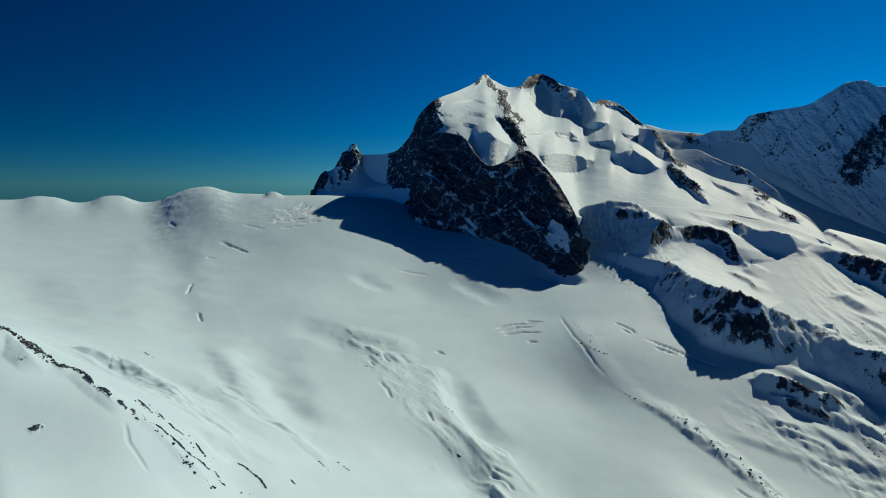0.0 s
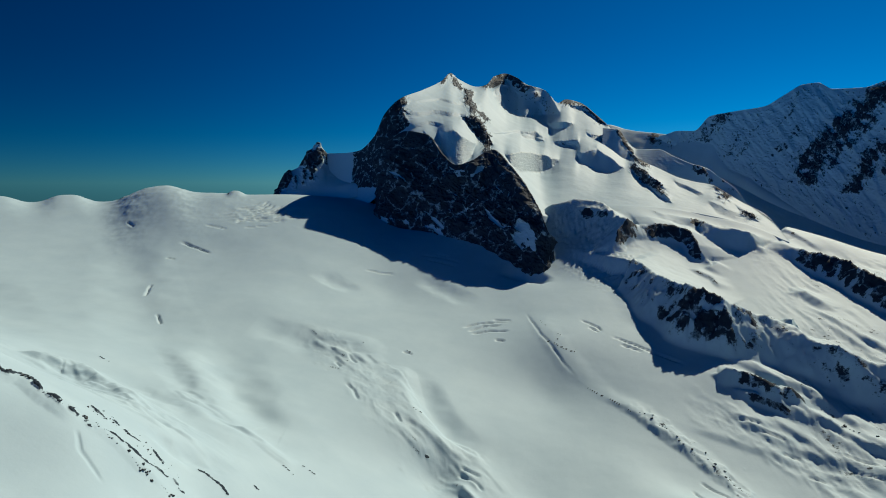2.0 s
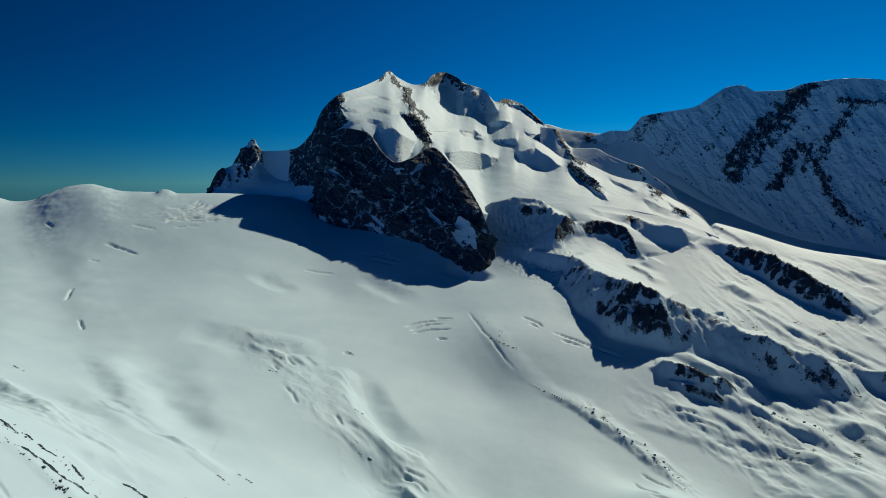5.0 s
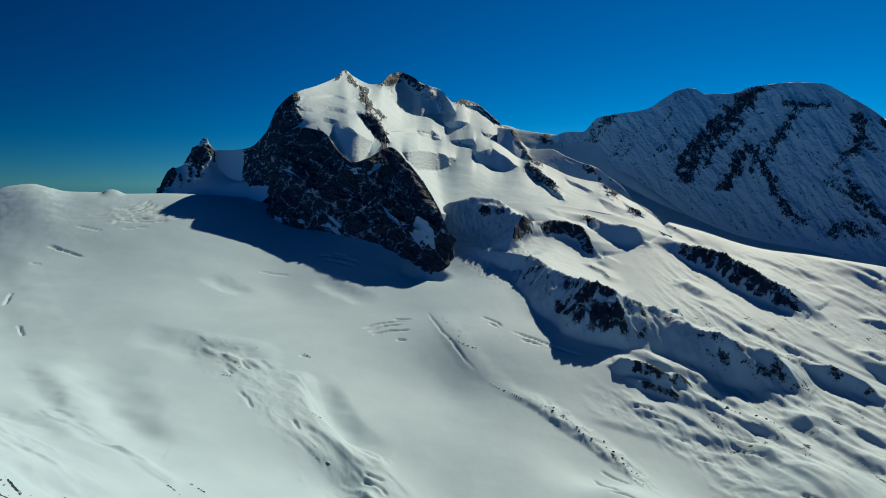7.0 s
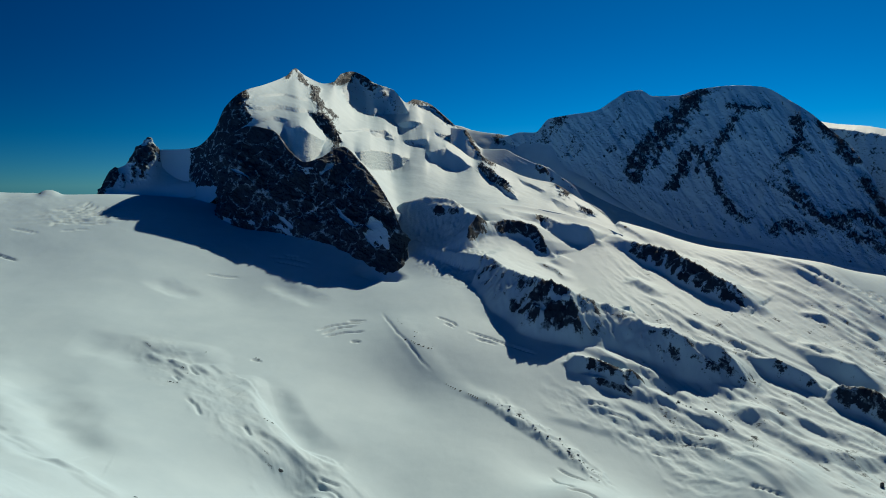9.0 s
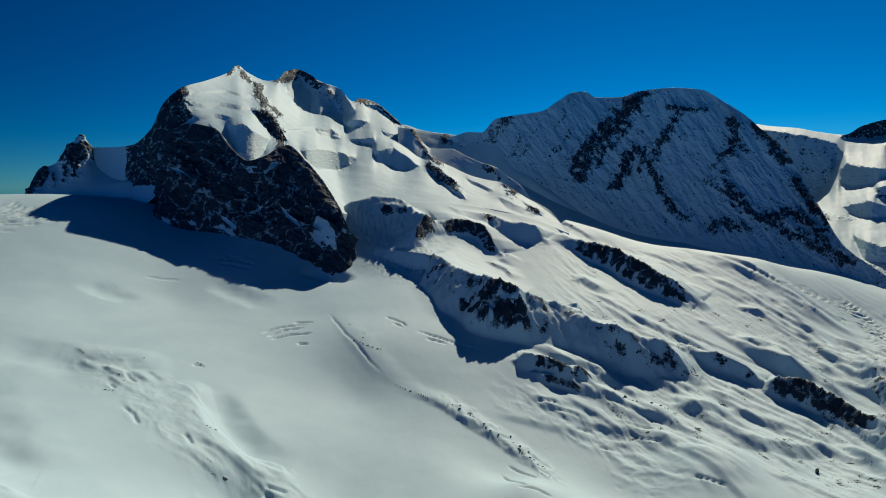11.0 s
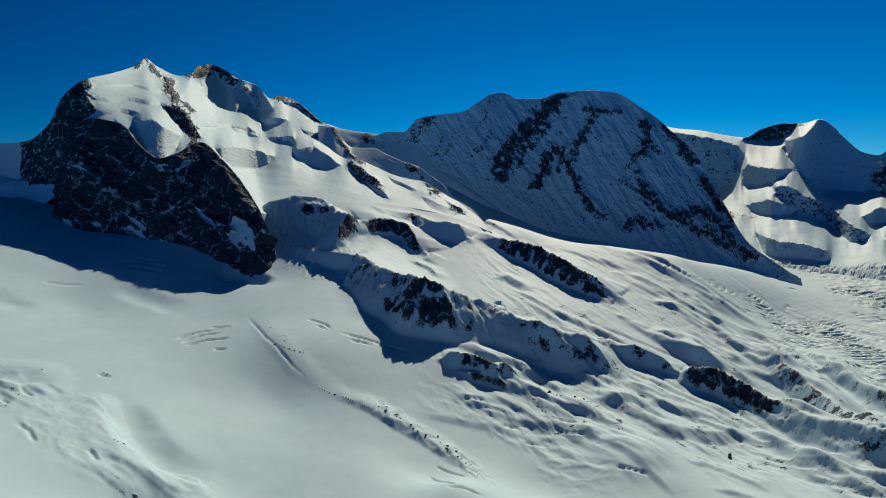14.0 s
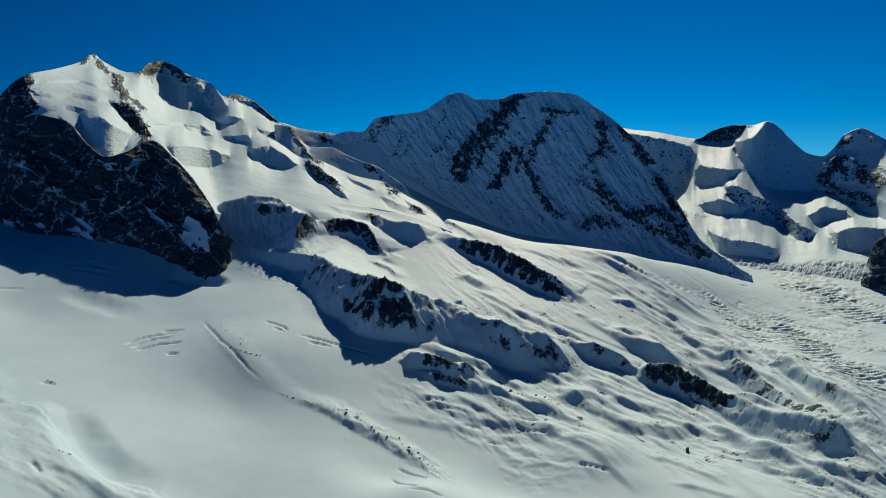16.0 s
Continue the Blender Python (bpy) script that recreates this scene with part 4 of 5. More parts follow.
rubble([(-24.01, 1493), (-19.87, 1289), (-16.68, 1099), (-11.19, 1016), (-8.39, 939)], 60, 2.0, 50, seed=101, stretch=2.2, ice=0.25)
swell([(-25.04, 1501), (-22.45, 1474), (-19.05, 1431), (-18, 1327)], 3, 40, 50)
swell([(-19.35, 1246), (-15.59, 1258), (-13.96, 1126), (-12.31, 1061), (-8.47, 1040), (-7.05, 973)], 4, 60, 60)
rubble([(-46.32, 1052), (-42.68, 1027), (-39.03, 826), (-34.35, 789)], 60, 4.5, 60, seed=102, stretch=2.5)
swell([(-46.56, 1021), (-43.86, 1058), (-41.41, 1002), (-39.46, 831)], 8, 40, 60)
swell([(-37.85, 966), (-34.08, 936), (-31.19, 868), (-27.07, 858)], 8, 60, 70)
rubble([(-30.63, 2363), (-28.2, 2406), (-26.24, 2394), (-23.74, 2432)], 85, 3.5, 30, ice=0.8, seed=103, stretch=2.5)
crevasse_band([(-28.6, 2500), (-25.8, 2330)], 90, 6, 26, 66)
rubble([(-1.89, 2294), (0.14, 2183), (2.17, 2052), (3.2, 1951)], 95, 3.5, 17, ice=0.85, seed=104)
rubble([(-2.39, 2589), (0.12, 2579), (2.63, 2337)], 85, 4, 30, ice=0.75, seed=106)
rubble([(10.97, 2477), (13.36, 2419), (15.25, 2354)], 70, 5, 40, ice=0.6, seed=107)
rubble([(13.25, 3598), (14.65, 3542), (16.5, 3461)], 45, 7, 40, ice=0.4, seed=115, steps=0.3)
rubble([(37.43, 2434), (40, 2283), (41.62, 2021)], 110, 0.8, 60, ice=0.4, seed=108, stretch=0.35)
rubble([(42.1, 2445), (45.62, 2256), (48.18, 2052), (50.55, 1861)], 130, 0.8, 60, ice=0.4, seed=109, stretch=0.35)
rubble([(43.72, 3054), (46.03, 2915), (48.23, 2650)], 150, 7, 40, ice=0.8, seed=110, steps=0.3)
rubble([(14.17, 1531), (17.97, 1503), (22.48, 1467), (27.54, 1395), (32.89, 1336)], 150, 1.2, 50, rock=0.25, seed=111, stretch=2.6)
rubble([(21.83, 1855), (26.7, 1772), (33.75, 1644), (40.27, 1457), (46.12, 1266)], 170, 0.8, 50, rock=0.22, seed=112, stretch=3.0)
rubble([(29.17, 2155), (36.05, 1981), (42.4, 1727), (48.07, 1464)], 150, 0.8, 50, rock=0.25, seed=113, stretch=3.5)
rubble([(11.7, 1371), (16.66, 1348), (21.62, 1303), (26.46, 1179)], 60, 3, 40, rock=0.15, seed=114, stretch=2.0)
rubble([(41.61, 1929), (45.15, 1689), (48.08, 1498), (50.41, 1369)], 110, 0.8, 40, rock=0.28, seed=116, stretch=4.0)
crevasse_band([(37.21, 2496), (38.74, 2438), (40.43, 2314), (42.04, 2085)], 60, 9, 19, 61)
crevasse_band([(42.1, 2467), (44.47, 2268), (47.09, 2031), (50.55, 1861)], 95, 11, 20, 62)
crevasse_band([(44.5, 2885), (47.14, 2699), (50.34, 2435)], 110, 11, 24, 63)
crevasse_band([(31.07, 2396), (34.29, 2409), (37.43, 2434)], 35, 4, 24, 64)
swell([(-30.19, 858), (-33, 1013), (-35.84, 1409), (-36.82, 1719), (-37.25, 2132), (-38.19, 2505)], 4.5, 90, 220)
swell([(-22.52, 1304), (-26.54, 1559), (-28.37, 1957), (-30.66, 2296)], 3.5, 140, 240)
swell([(7.68, 1238), (2.06, 1380), (-1.26, 1505), (-3.51, 1726)], 2, 40, 120)
swell([(-3.51, 1730), (-2.38, 1545), (-0.31, 1442), (2.28, 1372)], 2.2, 30, 80)
swell([(2.28, 1363), (5.89, 1303), (8.45, 1250), (11.49, 1214), (13.99, 1174), (15.97, 1121)], 6, 22, 45)
rubble([(5.89, 1312), (8.45, 1260), (11.49, 1221), (13.99, 1186), (16.46, 1121)], 26, 3.5, 30, rock=0.4, seed=117, stretch=1.5)
swell([(-31.67, 1214), (-29.49, 1012), (-26.31, 929)], -9, 70, 70)
swell([(-29.14, 1500), (-25.89, 1472), (-22.93, 1381)], -7, 70, 70)
swell([(-23.09, 1926), (-22.03, 1872), (-19.59, 1823)], -6, 50, 60)
swell([(-13.91, 1981), (-12, 1881), (-9.05, 1779)], -6, 50, 60)
swell([(-14.14, 1286), (-13.22, 1174), (-10.28, 1078)], -8, 60, 60)
scarp([(-10.33, 1010), (-13.03, 1084), (-14.59, 1178), (-15.59, 1295), (-18.43, 1299)], 6, 30, 90, 0)
swell([(-35.9, 1367), (-33.92, 1169), (-32.23, 987), (-29.99, 921), (-26.75, 912)], 7, 40, 60)
swell([(-31.63, 1412), (-29.89, 1117), (-28.04, 929)], -6, 80, 80)
swell([(-49.42, 2033), (-48.74, 1558), (-46.95, 1143)], -8, 120, 120)
swell([(-38.44, 2442), (-37.95, 1737), (-36.9, 1369), (-34.92, 1043)], -9, 130, 110)
swell([(-37.94, 704), (-35.54, 706), (-31.92, 753)], -5, 25, 30)
swell([(-39.56, 1060), (-36.91, 985), (-34.18, 881)], -5, 30, 30)
swell([(-46.29, 1072), (-43.94, 1029), (-40.65, 937)], -4, 25, 25)
swell([(-6.5, 2030), (-5, 2010), (-3.4, 1985), (-2.2, 2020)], -26, 50, 70)
groove([(-10.05, 1603), (-8.53, 1641), (-7, 1653), (-5.46, 1655)], 5, 6)
groove([(-9.55, 1581), (-8.02, 1622), (-6.23, 1634)], 5, 6)
groove([(-9.3, 1567), (-7.51, 1593), (-5.57, 1591)], 5, 6)
groove([(-7.01, 1543), (-5.98, 1535)], 4, 6)
groove([(-7.25, 1672), (-5.46, 1665)], 4, 6)
groove([(0.69, 1663), (2.23, 1627), (2.74, 1603)], 4, 5.5)
groove([(1.46, 1620), (2.49, 1600)], 4, 5.5)
groove([(3.25, 1591), (5.8, 1560), (10.06, 1505)], 4, 5.5)
groove([(4.28, 1555), (6.31, 1536)], 4, 5.5)
groove([(-15.59, 1411), (-14.61, 1406)], 4, 5.5)
groove([(-34.64, 2198), (-33.17, 2145), (-32.05, 2097)], 4, 5.5)
groove([(-38.41, 2510), (-37.92, 2421)], 4, 4.5)
groove([(-37.5, 1736), (-36.97, 1849)], 4, 4.5)
groove([(-36.7, 1592), (-36.44, 1515)], 4, 4.5)
groove([(-34.48, 2201), (-32.19, 2102)], 4, 4.5)
groove([(-35.7, 2079), (-34.93, 2064)], 4, 4.5)
groove([(-29.46, 2277), (-27.01, 2295)], 4, 4.5)
groove([(-32.55, 2313), (-30.67, 2267)], 4, 4.5)
groove([(-18.97, 1997), (-16.11, 1983)], 4, 4.5)
groove([(-20.1, 2227), (-18.07, 2197)], 3.5, 6)
groove([(-19.8, 2200), (-17.62, 2172)], 3.5, 6)
groove([(-19.45, 2175), (-18, 2158)], 3.5, 6)
groove([(-14.1, 2126), (-11.93, 2103), (-9.98, 2059)], 3.5, 6)
groove([(-13.39, 2090), (-10.48, 2036)], 3.5, 6)
groove([(-12.66, 2132), (-11.2, 2109)], 3.5, 6)
groove([(14.18, 1371), (16.18, 1384)], 3.5, 4.5)
groove([(15.67, 1363), (18.17, 1374)], 3.5, 4.5)
groove([(17.65, 1331), (19.15, 1340)], 3.5, 4.5)
groove([(21.67, 1392), (24.63, 1384)], 3.5, 4.5)
groove([(21.91, 1366), (25.34, 1338)], 3.5, 4.5)
groove([(27.44, 1219), (30.29, 1196)], 3.5, 4.5)
groove([(19.63, 1297), (21.12, 1301)], 3.5, 4.5)
groove([(11, 1119), (13.43, 1037)], 3.5, 4.5)
groove([(11.53, 1153), (14.49, 1119)], 3.5, 4.5)
groove([(12.44, 1037), (15.91, 1027)], 3.5, 4.5)
furrows([(14.63, 1579), (20.2, 1553), (26.65, 1474), (32.86, 1367)], 110, 20, 7, 18, 60, 260, 0.2, 201)
furrows([(22.82, 1869), (29.1, 1778), (36.01, 1654), (42.32, 1442), (47.24, 1277)], 170, 46, 4, 13, 45, 360, 0.2, 202)
furrows([(29.65, 2253), (36.06, 2065), (42.41, 1792), (48.08, 1498)], 150, 44, 4, 13, 45, 380, 0.2, 203)
furrows([(41.62, 2021), (45.16, 1757), (48.1, 1565), (50.44, 1431)], 110, 30, 4, 13, 45, 380, 0.25, 204)
furrows([(26.82, 2494), (32.46, 2347), (37.41, 2210)], 110, 14, 4, 16, 70, 260, 0.1, 205)
furrows([(14.67, 1361), (19.17, 1376), (24.11, 1331), (28.87, 1202)], 60, 14, 3.5, 14, 60, 160, 0.15, 206)
furrows([(-23.5, 1479), (-19.87, 1289), (-16.68, 1099), (-11.19, 1016), (-8.39, 939)], 42, 30, 2.2, 6, 30, 70, 0.3, 207)
furrows([(-46.11, 1063), (-42.68, 1025), (-39.03, 825), (-34.41, 759)], 30, 26, 2, 7, 30, 80, 0.15, 208)
furrows([(-34.92, 1042), (-31.64, 914), (-27.08, 855)], 20, 14, 1.8, 7, 34, 80, 0.1, 209)

scarp([(-54.39, 731), (-51.76, 746), (-50.65, 731), (-49.31, 697)], 10, 22, 40, 0.3)
scarp([(-49.26, 711), (-47.48, 713), (-45.2, 669), (-43.57, 649)], 5, 14, 40, 0.15)
scarp([(-43.31, 658), (-41.37, 648), (-39.16, 633), (-37.04, 630)], 3, 12, 30, 0.1)
outcrop([(-50.39, 759), (-49.92, 745), (-49.47, 725), (-48.38, 720), (-47.04, 724), (-46.17, 694), (-45.07, 670), (-43.68, 658)], 5, 3, 301)
outcrop([(-50.45, 745), (-50.03, 728), (-49.56, 723)], 7, 3, 302)
outcrop([(-43.31, 650), (-41.57, 657), (-40.28, 653), (-38.75, 645), (-37.61, 648), (-36.68, 647), (-35.77, 638)], 3.2, 2, 303)
outcrop([(-42.65, 708), (-41.76, 684)], 3.5, 2, 304)
outcrop([(-41.2, 697), (-39.95, 681), (-38.39, 678), (-37.38, 668)], 2.4, 1.6, 305)
outcrop([(-51.27, 615), (-50.19, 620)], 3, 2, 306)
outcrop([(-34.58, 701), (-32.9, 692), (-31.96, 676)], 2.4, 1.6, 307)
outcrop([(-30.04, 733), (-29.21, 716)], 2, 1.5, 308)
outcrop([(-41.38, 1190), (-40.54, 1159)], 2.4, 1.5, 309)
scarp([(-46.34, 1069), (-44.17, 1096), (-42.24, 1037), (-40.27, 937), (-38.21, 845)], 5, 16, 40, 0, wavy=0.05)
swell([(-36.32, 1225), (-33.29, 1019), (-31.48, 918), (-27.49, 890), (-22.23, 892)], -6, 45, 100)
swell([(-38.46, 727), (-36.67, 713), (-33.78, 727)], -6, 22, 26)
groove([(-44.07, 640), (-43.94, 616), (-43.18, 603), (-42.42, 589)], 1.5, 3, 0)
swell([(-6.41, 1010), (-7.98, 1058), (-11.6, 1088), (-13.61, 1148), (-15.08, 1237), (-16.54, 1307)], -7, 90, 22)
scarp([(-6.83, 1014), (-8.76, 1073), (-11.86, 1094), (-13.52, 1139), (-14.74, 1215), (-16.05, 1291), (-17.99, 1343)], 2.5, 6, 25, 0, wavy=0.2)
groove([(-20.62, 1354), (-19.84, 1306)], 3, 5, 0)
groove([(-20.95, 1195), (-20.25, 1166), (-19.66, 1123)], 3, 5, 0)
groove([(-16.39, 1104), (-15.76, 1072)], 3, 5, 0)
groove([(-21.82, 1316), (-21.28, 1282)], 3, 5, 0)
groove([(-10.36, 1000), (-8.53, 972), (-7.74, 954)], 3, 5, 0)
groove([(-10.09, 1015), (-8, 990)], 3, 5, 0)
# tiny rock specks, some only dark colour in place of shaded hollows
outcrop([(-22.31, 1287), (-21.28, 1269)], 1.6, 1.5, 401)
outcrop([(-15.21, 1422), (-14.61, 1412)], 1.8, 1.5, 402)
outcrop([(-21.1, 1354), (-20.6, 1315)], 1.8, 1.5, 403)
outcrop([(-14.63, 1130), (-13.63, 1121)], 1.5, 1.5, 404)
outcrop([(-13.7, 1022), (-13.08, 1023)], 1.6, 1.5, 405)
outcrop([(-1.3, 1556), (-0.68, 1545)], 2.2, 1.5, 406)
outcrop([(-19.39, 1439), (-18.83, 1400)], 1.5, 1.5, 407)
outcrop([(-2.23, 1527), (-0.93, 1498), (0.46, 1486)], 2, 1.5, 408)
outcrop([(1.42, 1376), (3.49, 1337), (5.56, 1296)], 1.4, 1.5, 409)
outcrop([(-26.93, 824), (-25.97, 807)], 1.4, 1.5, 410)
outcrop([(-25.24, 849), (-23.88, 833)], 1.4, 1.5, 411)
groove([(-4.19, 1718), (-2.85, 1564), (-0.67, 1448), (0.6, 1405)], 2.6, 4, 0.1)
scarp([(30.53, 1903), (33.3, 1836), (36.01, 1785), (38.62, 1718)], 22, 30, 70, 0.2, wavy=0.06)
scarp([(39.89, 1629), (42.73, 1524), (45.81, 1422), (50.09, 1335)], 26, 34, 90, 0.25, wavy=0.06)
scarp([(39.8, 1392), (44.22, 1333), (50.34, 1279)], 12, 22, 60, 0.3, wavy=0.06)
scarp([(41.61, 2074), (44.38, 1855), (47.01, 1660), (50.16, 1463)], 24, 30, 90, 0.35, wavy=0.06)
scarp([(45.94, 2010), (48.13, 1829), (50.23, 1671)], 16, 26, 70, 0.25, wavy=0.06)
scarp([(29.5, 1550), (32.77, 1525), (36.84, 1513)], 9, 20, 50, 0.1, wavy=0.06)
# wind-drifted streaks down the lower slopes, and a finer grain on all the ground
ACROSS, DOWN = 0.97 * GX + 0.243 * GY, 0.243 * GX - 0.97 * GY
BLOWN = smooth(13, 20, BB) * smooth(1180, 1360, RR + 6 * (BB - 25)) * smooth(2750, 2350, RR) * smooth(-0.35, 0.15, fbm(GX, GY, 260, 3, 0.5, seed=71) + 0.1)
GZ += BLOWN * (1 + 0.6 * smooth(32, 44, BB)) * (3.4 * ridged(ACROSS, DOWN / 6, 46, 4, 0.55, seed=72) + 1.3 * ridged(ACROSS, DOWN / 4, 13, 3, 0.6, seed=73))
GZ += 0.35 * fbm(GX, GY, 60, 4, 0.55, seed=74) * (1 - 0.6 * smooth(8, -8, BB))
# fine rock speckle, thickened eastwards to stand in for shade on these slopes
G_ROCK = np.maximum(G_ROCK, BLOWN * smooth(25, 40, BB) * (0.2 + 0.3 * ridged(ACROSS, DOWN / 7, 40, 4, 0.6, seed=76)))
G_ROCK = np.maximum(G_ROCK, BLOWN * np.clip(1.5 * ridged(ACROSS, DOWN / 3, 30, 5, 0.6, seed=75) - 0.6, 0, 0.42))

# the ground dips away under the massif
FOOT_R = np.interp(fine, [p[0] for p in MASSIF_FOOT], [p[1] for p in MASSIF_FOOT])
UNDER = smooth(-23.5, -22, fine) * smooth(16.8, 15.2, fine)
GZ += (GZ_EVEN - GZ) * UNDER * smooth(FOOT_R - 150, FOOT_R - 10, RR)
GZ -= 90 * UNDER * smooth(FOOT_R - 4, FOOT_R + 150, RR) * smooth(FOOT_R + 650, FOOT_R + 350, RR)

# the shaded icefall that hangs below the massif
scarp([(-3.3, 2290), (-1.9, 2330), (0, 2350), (2, 2330), (3.6, 2240), (4.6, 2180)], (12, 50, 60, 58, 46, 10), 92, 80, 0.12, ice=0.7, wavy=0.08)
rubble([(-2.6, 2250), (0, 2285), (2.2, 2260), (3.8, 2170)], 75, 8, 24, rock=0.15, ice=0.9, seed=118)

G_ROCK = G_ROCK * (1 + 0.5 * fbm(GX, GY, 60, 4, 0.55, seed=41))
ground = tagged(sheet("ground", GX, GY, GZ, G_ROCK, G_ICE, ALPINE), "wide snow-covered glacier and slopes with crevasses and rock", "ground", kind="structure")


def mountain(name, lines, cols, rows, rocks, rough, label, seed, grain=160.0, swell=0.0, skew=0.0, streak=1.0, ribs=(), soft=0.18, mottle=None):
    """A mountain lofted through level lines (bearing, range, height), foot first and its hidden back last, roughened by rock ribs."""
    lo, hi = max(l[0][0] for l in lines), min(l[-1][0] for l in lines)
    b = np.linspace(lo, hi, cols)
    R = np.array([curve([p[0] for p in l], [p[1] for p in l], b) for l in lines])
    Z = np.array([curve([p[0] for p in l], [p[2] for p in l], b) for l in lines])
    v = np.concatenate([np.linspace(k, k + 1, n, endpoint=False) for k, n in enumerate(rows)] + [[len(rows)]])
    k = np.clip(v.astype(int), 0, len(rows) - 1)
    t = (v - k)[:, None]

    def blend(F):
        m = np.gradient(F, axis=0)
        return (F[k] * (1 + 2 * t) * (1 - t) ** 2 + m[k] * t * (1 - t) ** 2 + F[k + 1] * t * t * (3 - 2 * t) + m[k + 1] * t * t * (t - 1))

    lin = lambda F: F[k] * (1 - t) + F[k + 1] * t
    round_off = np.where(v > len(lines) - 3, 0.15, 0.5)[:, None]
    RR, ZZ = (1 - round_off) * lin(R) + round_off * blend(R), (1 - round_off) * lin(Z) + round_off * blend(Z)
    X, Y = plan(np.broadcast_to(b, RR.shape), RR)
    rk = np.array(rocks, float)
    ROCK = (rk[k][:, None] * (1 - t) + rk[k + 1][:, None] * t) * np.ones_like(RR)
    across = np.broadcast_to(np.radians(b) * R.mean(), RR.shape)
    spot = mottle or grain
    wob = fbm(across + skew * ZZ, ZZ / streak, spot, 5, 0.6, seed + 5)
    ROCK = ROCK + 0.75 * wob * (ROCK > 0.02)
    RELIEF = np.zeros_like(RR)
    frag = fbm(across + skew * ZZ, ZZ / max(streak * 0.6, 1), spot * 0.35, 4, 0.6, seed + 7)
    for line, wide, strength in ribs:
        best = np.full(RR.shape, 1e9)
        for (b0, z0), (b1, z1) in zip(line, line[1:]):
            x0, x1 = math.radians(b0) * R.mean(), math.radians(b1) * R.mean()
            dx, dz = x1 - x0, z1 - z0
            s = np.clip(((across - x0) * dx + (ZZ - z0) * dz) / (dx * dx + dz * dz + 1e-9), 0, 1)
            best = np.minimum(best, np.hypot(across - x0 - s * dx, ZZ - z0 - s * dz))
        best = best + wide * (1.6 * wob + 1.3 * frag)
        near = np.exp(-(np.maximum(best, 0) / wide) ** 2)
        if strength < 0:
            ROCK = ROCK + strength * near
            continue
        ROCK = np.maximum(ROCK, strength * near * (0.85 + 0.9 * frag))
        RELIEF += near * strength
    st, nx, ny, nz = tilt(X, Y, ZZ)
    n = np.sqrt(nx * nx + ny * ny + nz * nz) + 1e-9
    s = np.where(nz < 0, -1, 1) / n
    top = np.abs(v - (len(lines) - 2))[:, None]
    calm = (0.2 + 0.8 * smooth(0, 0.45, top)) * (0.3 + 0.7 * smooth(0.6, 1.8, v)[:, None])
    amp = rough * calm * (soft + (1 - soft) * smooth(0.25, 0.7, ROCK))
    # ribs run down the face
    D = amp * (ridged(across + skew * ZZ, ZZ / streak + Y * 0.2, grain, 6, 0.55, seed) + 0.25 * ridged(across + 1.5 * skew * ZZ, ZZ / max(0.6 * streak, 1) + Y, grain / 5, 4, 0.55, seed + 9))
    D += RELIEF * rough * 0.35
    D += swell * fbm(X, Y + ZZ, grain * 1.6, 3, 0.5, seed + 13)
    X, Y, ZZ = X + D * nx * s, Y + D * ny * s, ZZ + D * nz * s
    return tagged(sheet(name, X, Y, ZZ, np.clip(ROCK, 0, 1.2), np.zeros_like(RR), ALPINE), label, "mountain")


def behind(line, back, drop):
    return [(b, r + back, z - drop) for b, r, z in line]


def nearer(line, k, end=None):
    """A level line drawn towards the eye along its own sight lines, by k at its start and by end at its end."""
    n = len(line) - 1
    ks = [k + ((k if end is None else end) - k) * i / n for i in range(n + 1)]
    return [(b, r * q, EYE_Z + (z - EYE_Z) * q) for (b, r, z), q in zip(line, ks)]


def within(face, X, Y):
    """Distance inside the outline of a face, negative outside it."""
    far = np.abs(along_flat(list(face) + [face[0]], X, Y)[0])
    odd = np.zeros(X.shape, bool)
    for (x0, y0), (x1, y1) in zip(face, list(face[1:]) + [face[0]]):
        cross = (y0 > Y) != (y1 > Y)
        odd ^= cross & (X < x0 + (x1 - x0) * (Y - y0) / (y1 - y0 if y1 != y0 else 1e-9))
    return np.where(odd, far, -far)


def stepped(R, cliff, dE, E, crag):
    """Ranges of a slope whose cliffs are steep and whose other parts lie back to make up for them, evened out sideways."""
    rows, cols = R.shape
    L = np.log(R)
    flat = np.diff(L, axis=0)
    m = (cliff[1:] + cliff[:-1]) / 2
    sheer = np.minimum(dE / np.cos(E[1:]) ** 2 / (crag - np.tan(E[1:])), flat)
    spare = flat.sum(0) - (m * sheer).sum(0)
    gain = spare / np.maximum(((1 - m) * flat).sum(0), 0.15 * flat.sum(0))
    gain = blurred(gain[None].repeat(3, 0), cols // 40)[0]
    slope = m * sheer + (1 - m) * gain * flat - flat
    # the surface closest to these slopes that keeps its foot and its skyline
    n = rows - 2
    i = np.arange(1, n + 1)
    S = np.sin(np.pi * np.outer(i, i) / (n + 1)) * math.sqrt(2 / (n + 1))
    c = np.arange(cols)
    C = np.cos(np.pi * np.outer(c, c + 0.5) / cols) * math.sqrt(2 / cols)
    C[0] /= math.sqrt(2)
    up = 2 - 2 * np.cos(np.pi * i / (n + 1))
    across = 2 - 2 * np.cos(np.pi * c / cols)
    F = S @ (slope[:-1] - slope[1:]) @ C.T
    U = S @ (F / (up[:, None] + 0.025 * across[None])) @ C
    L[1:-1] += U
    return np.exp(L)


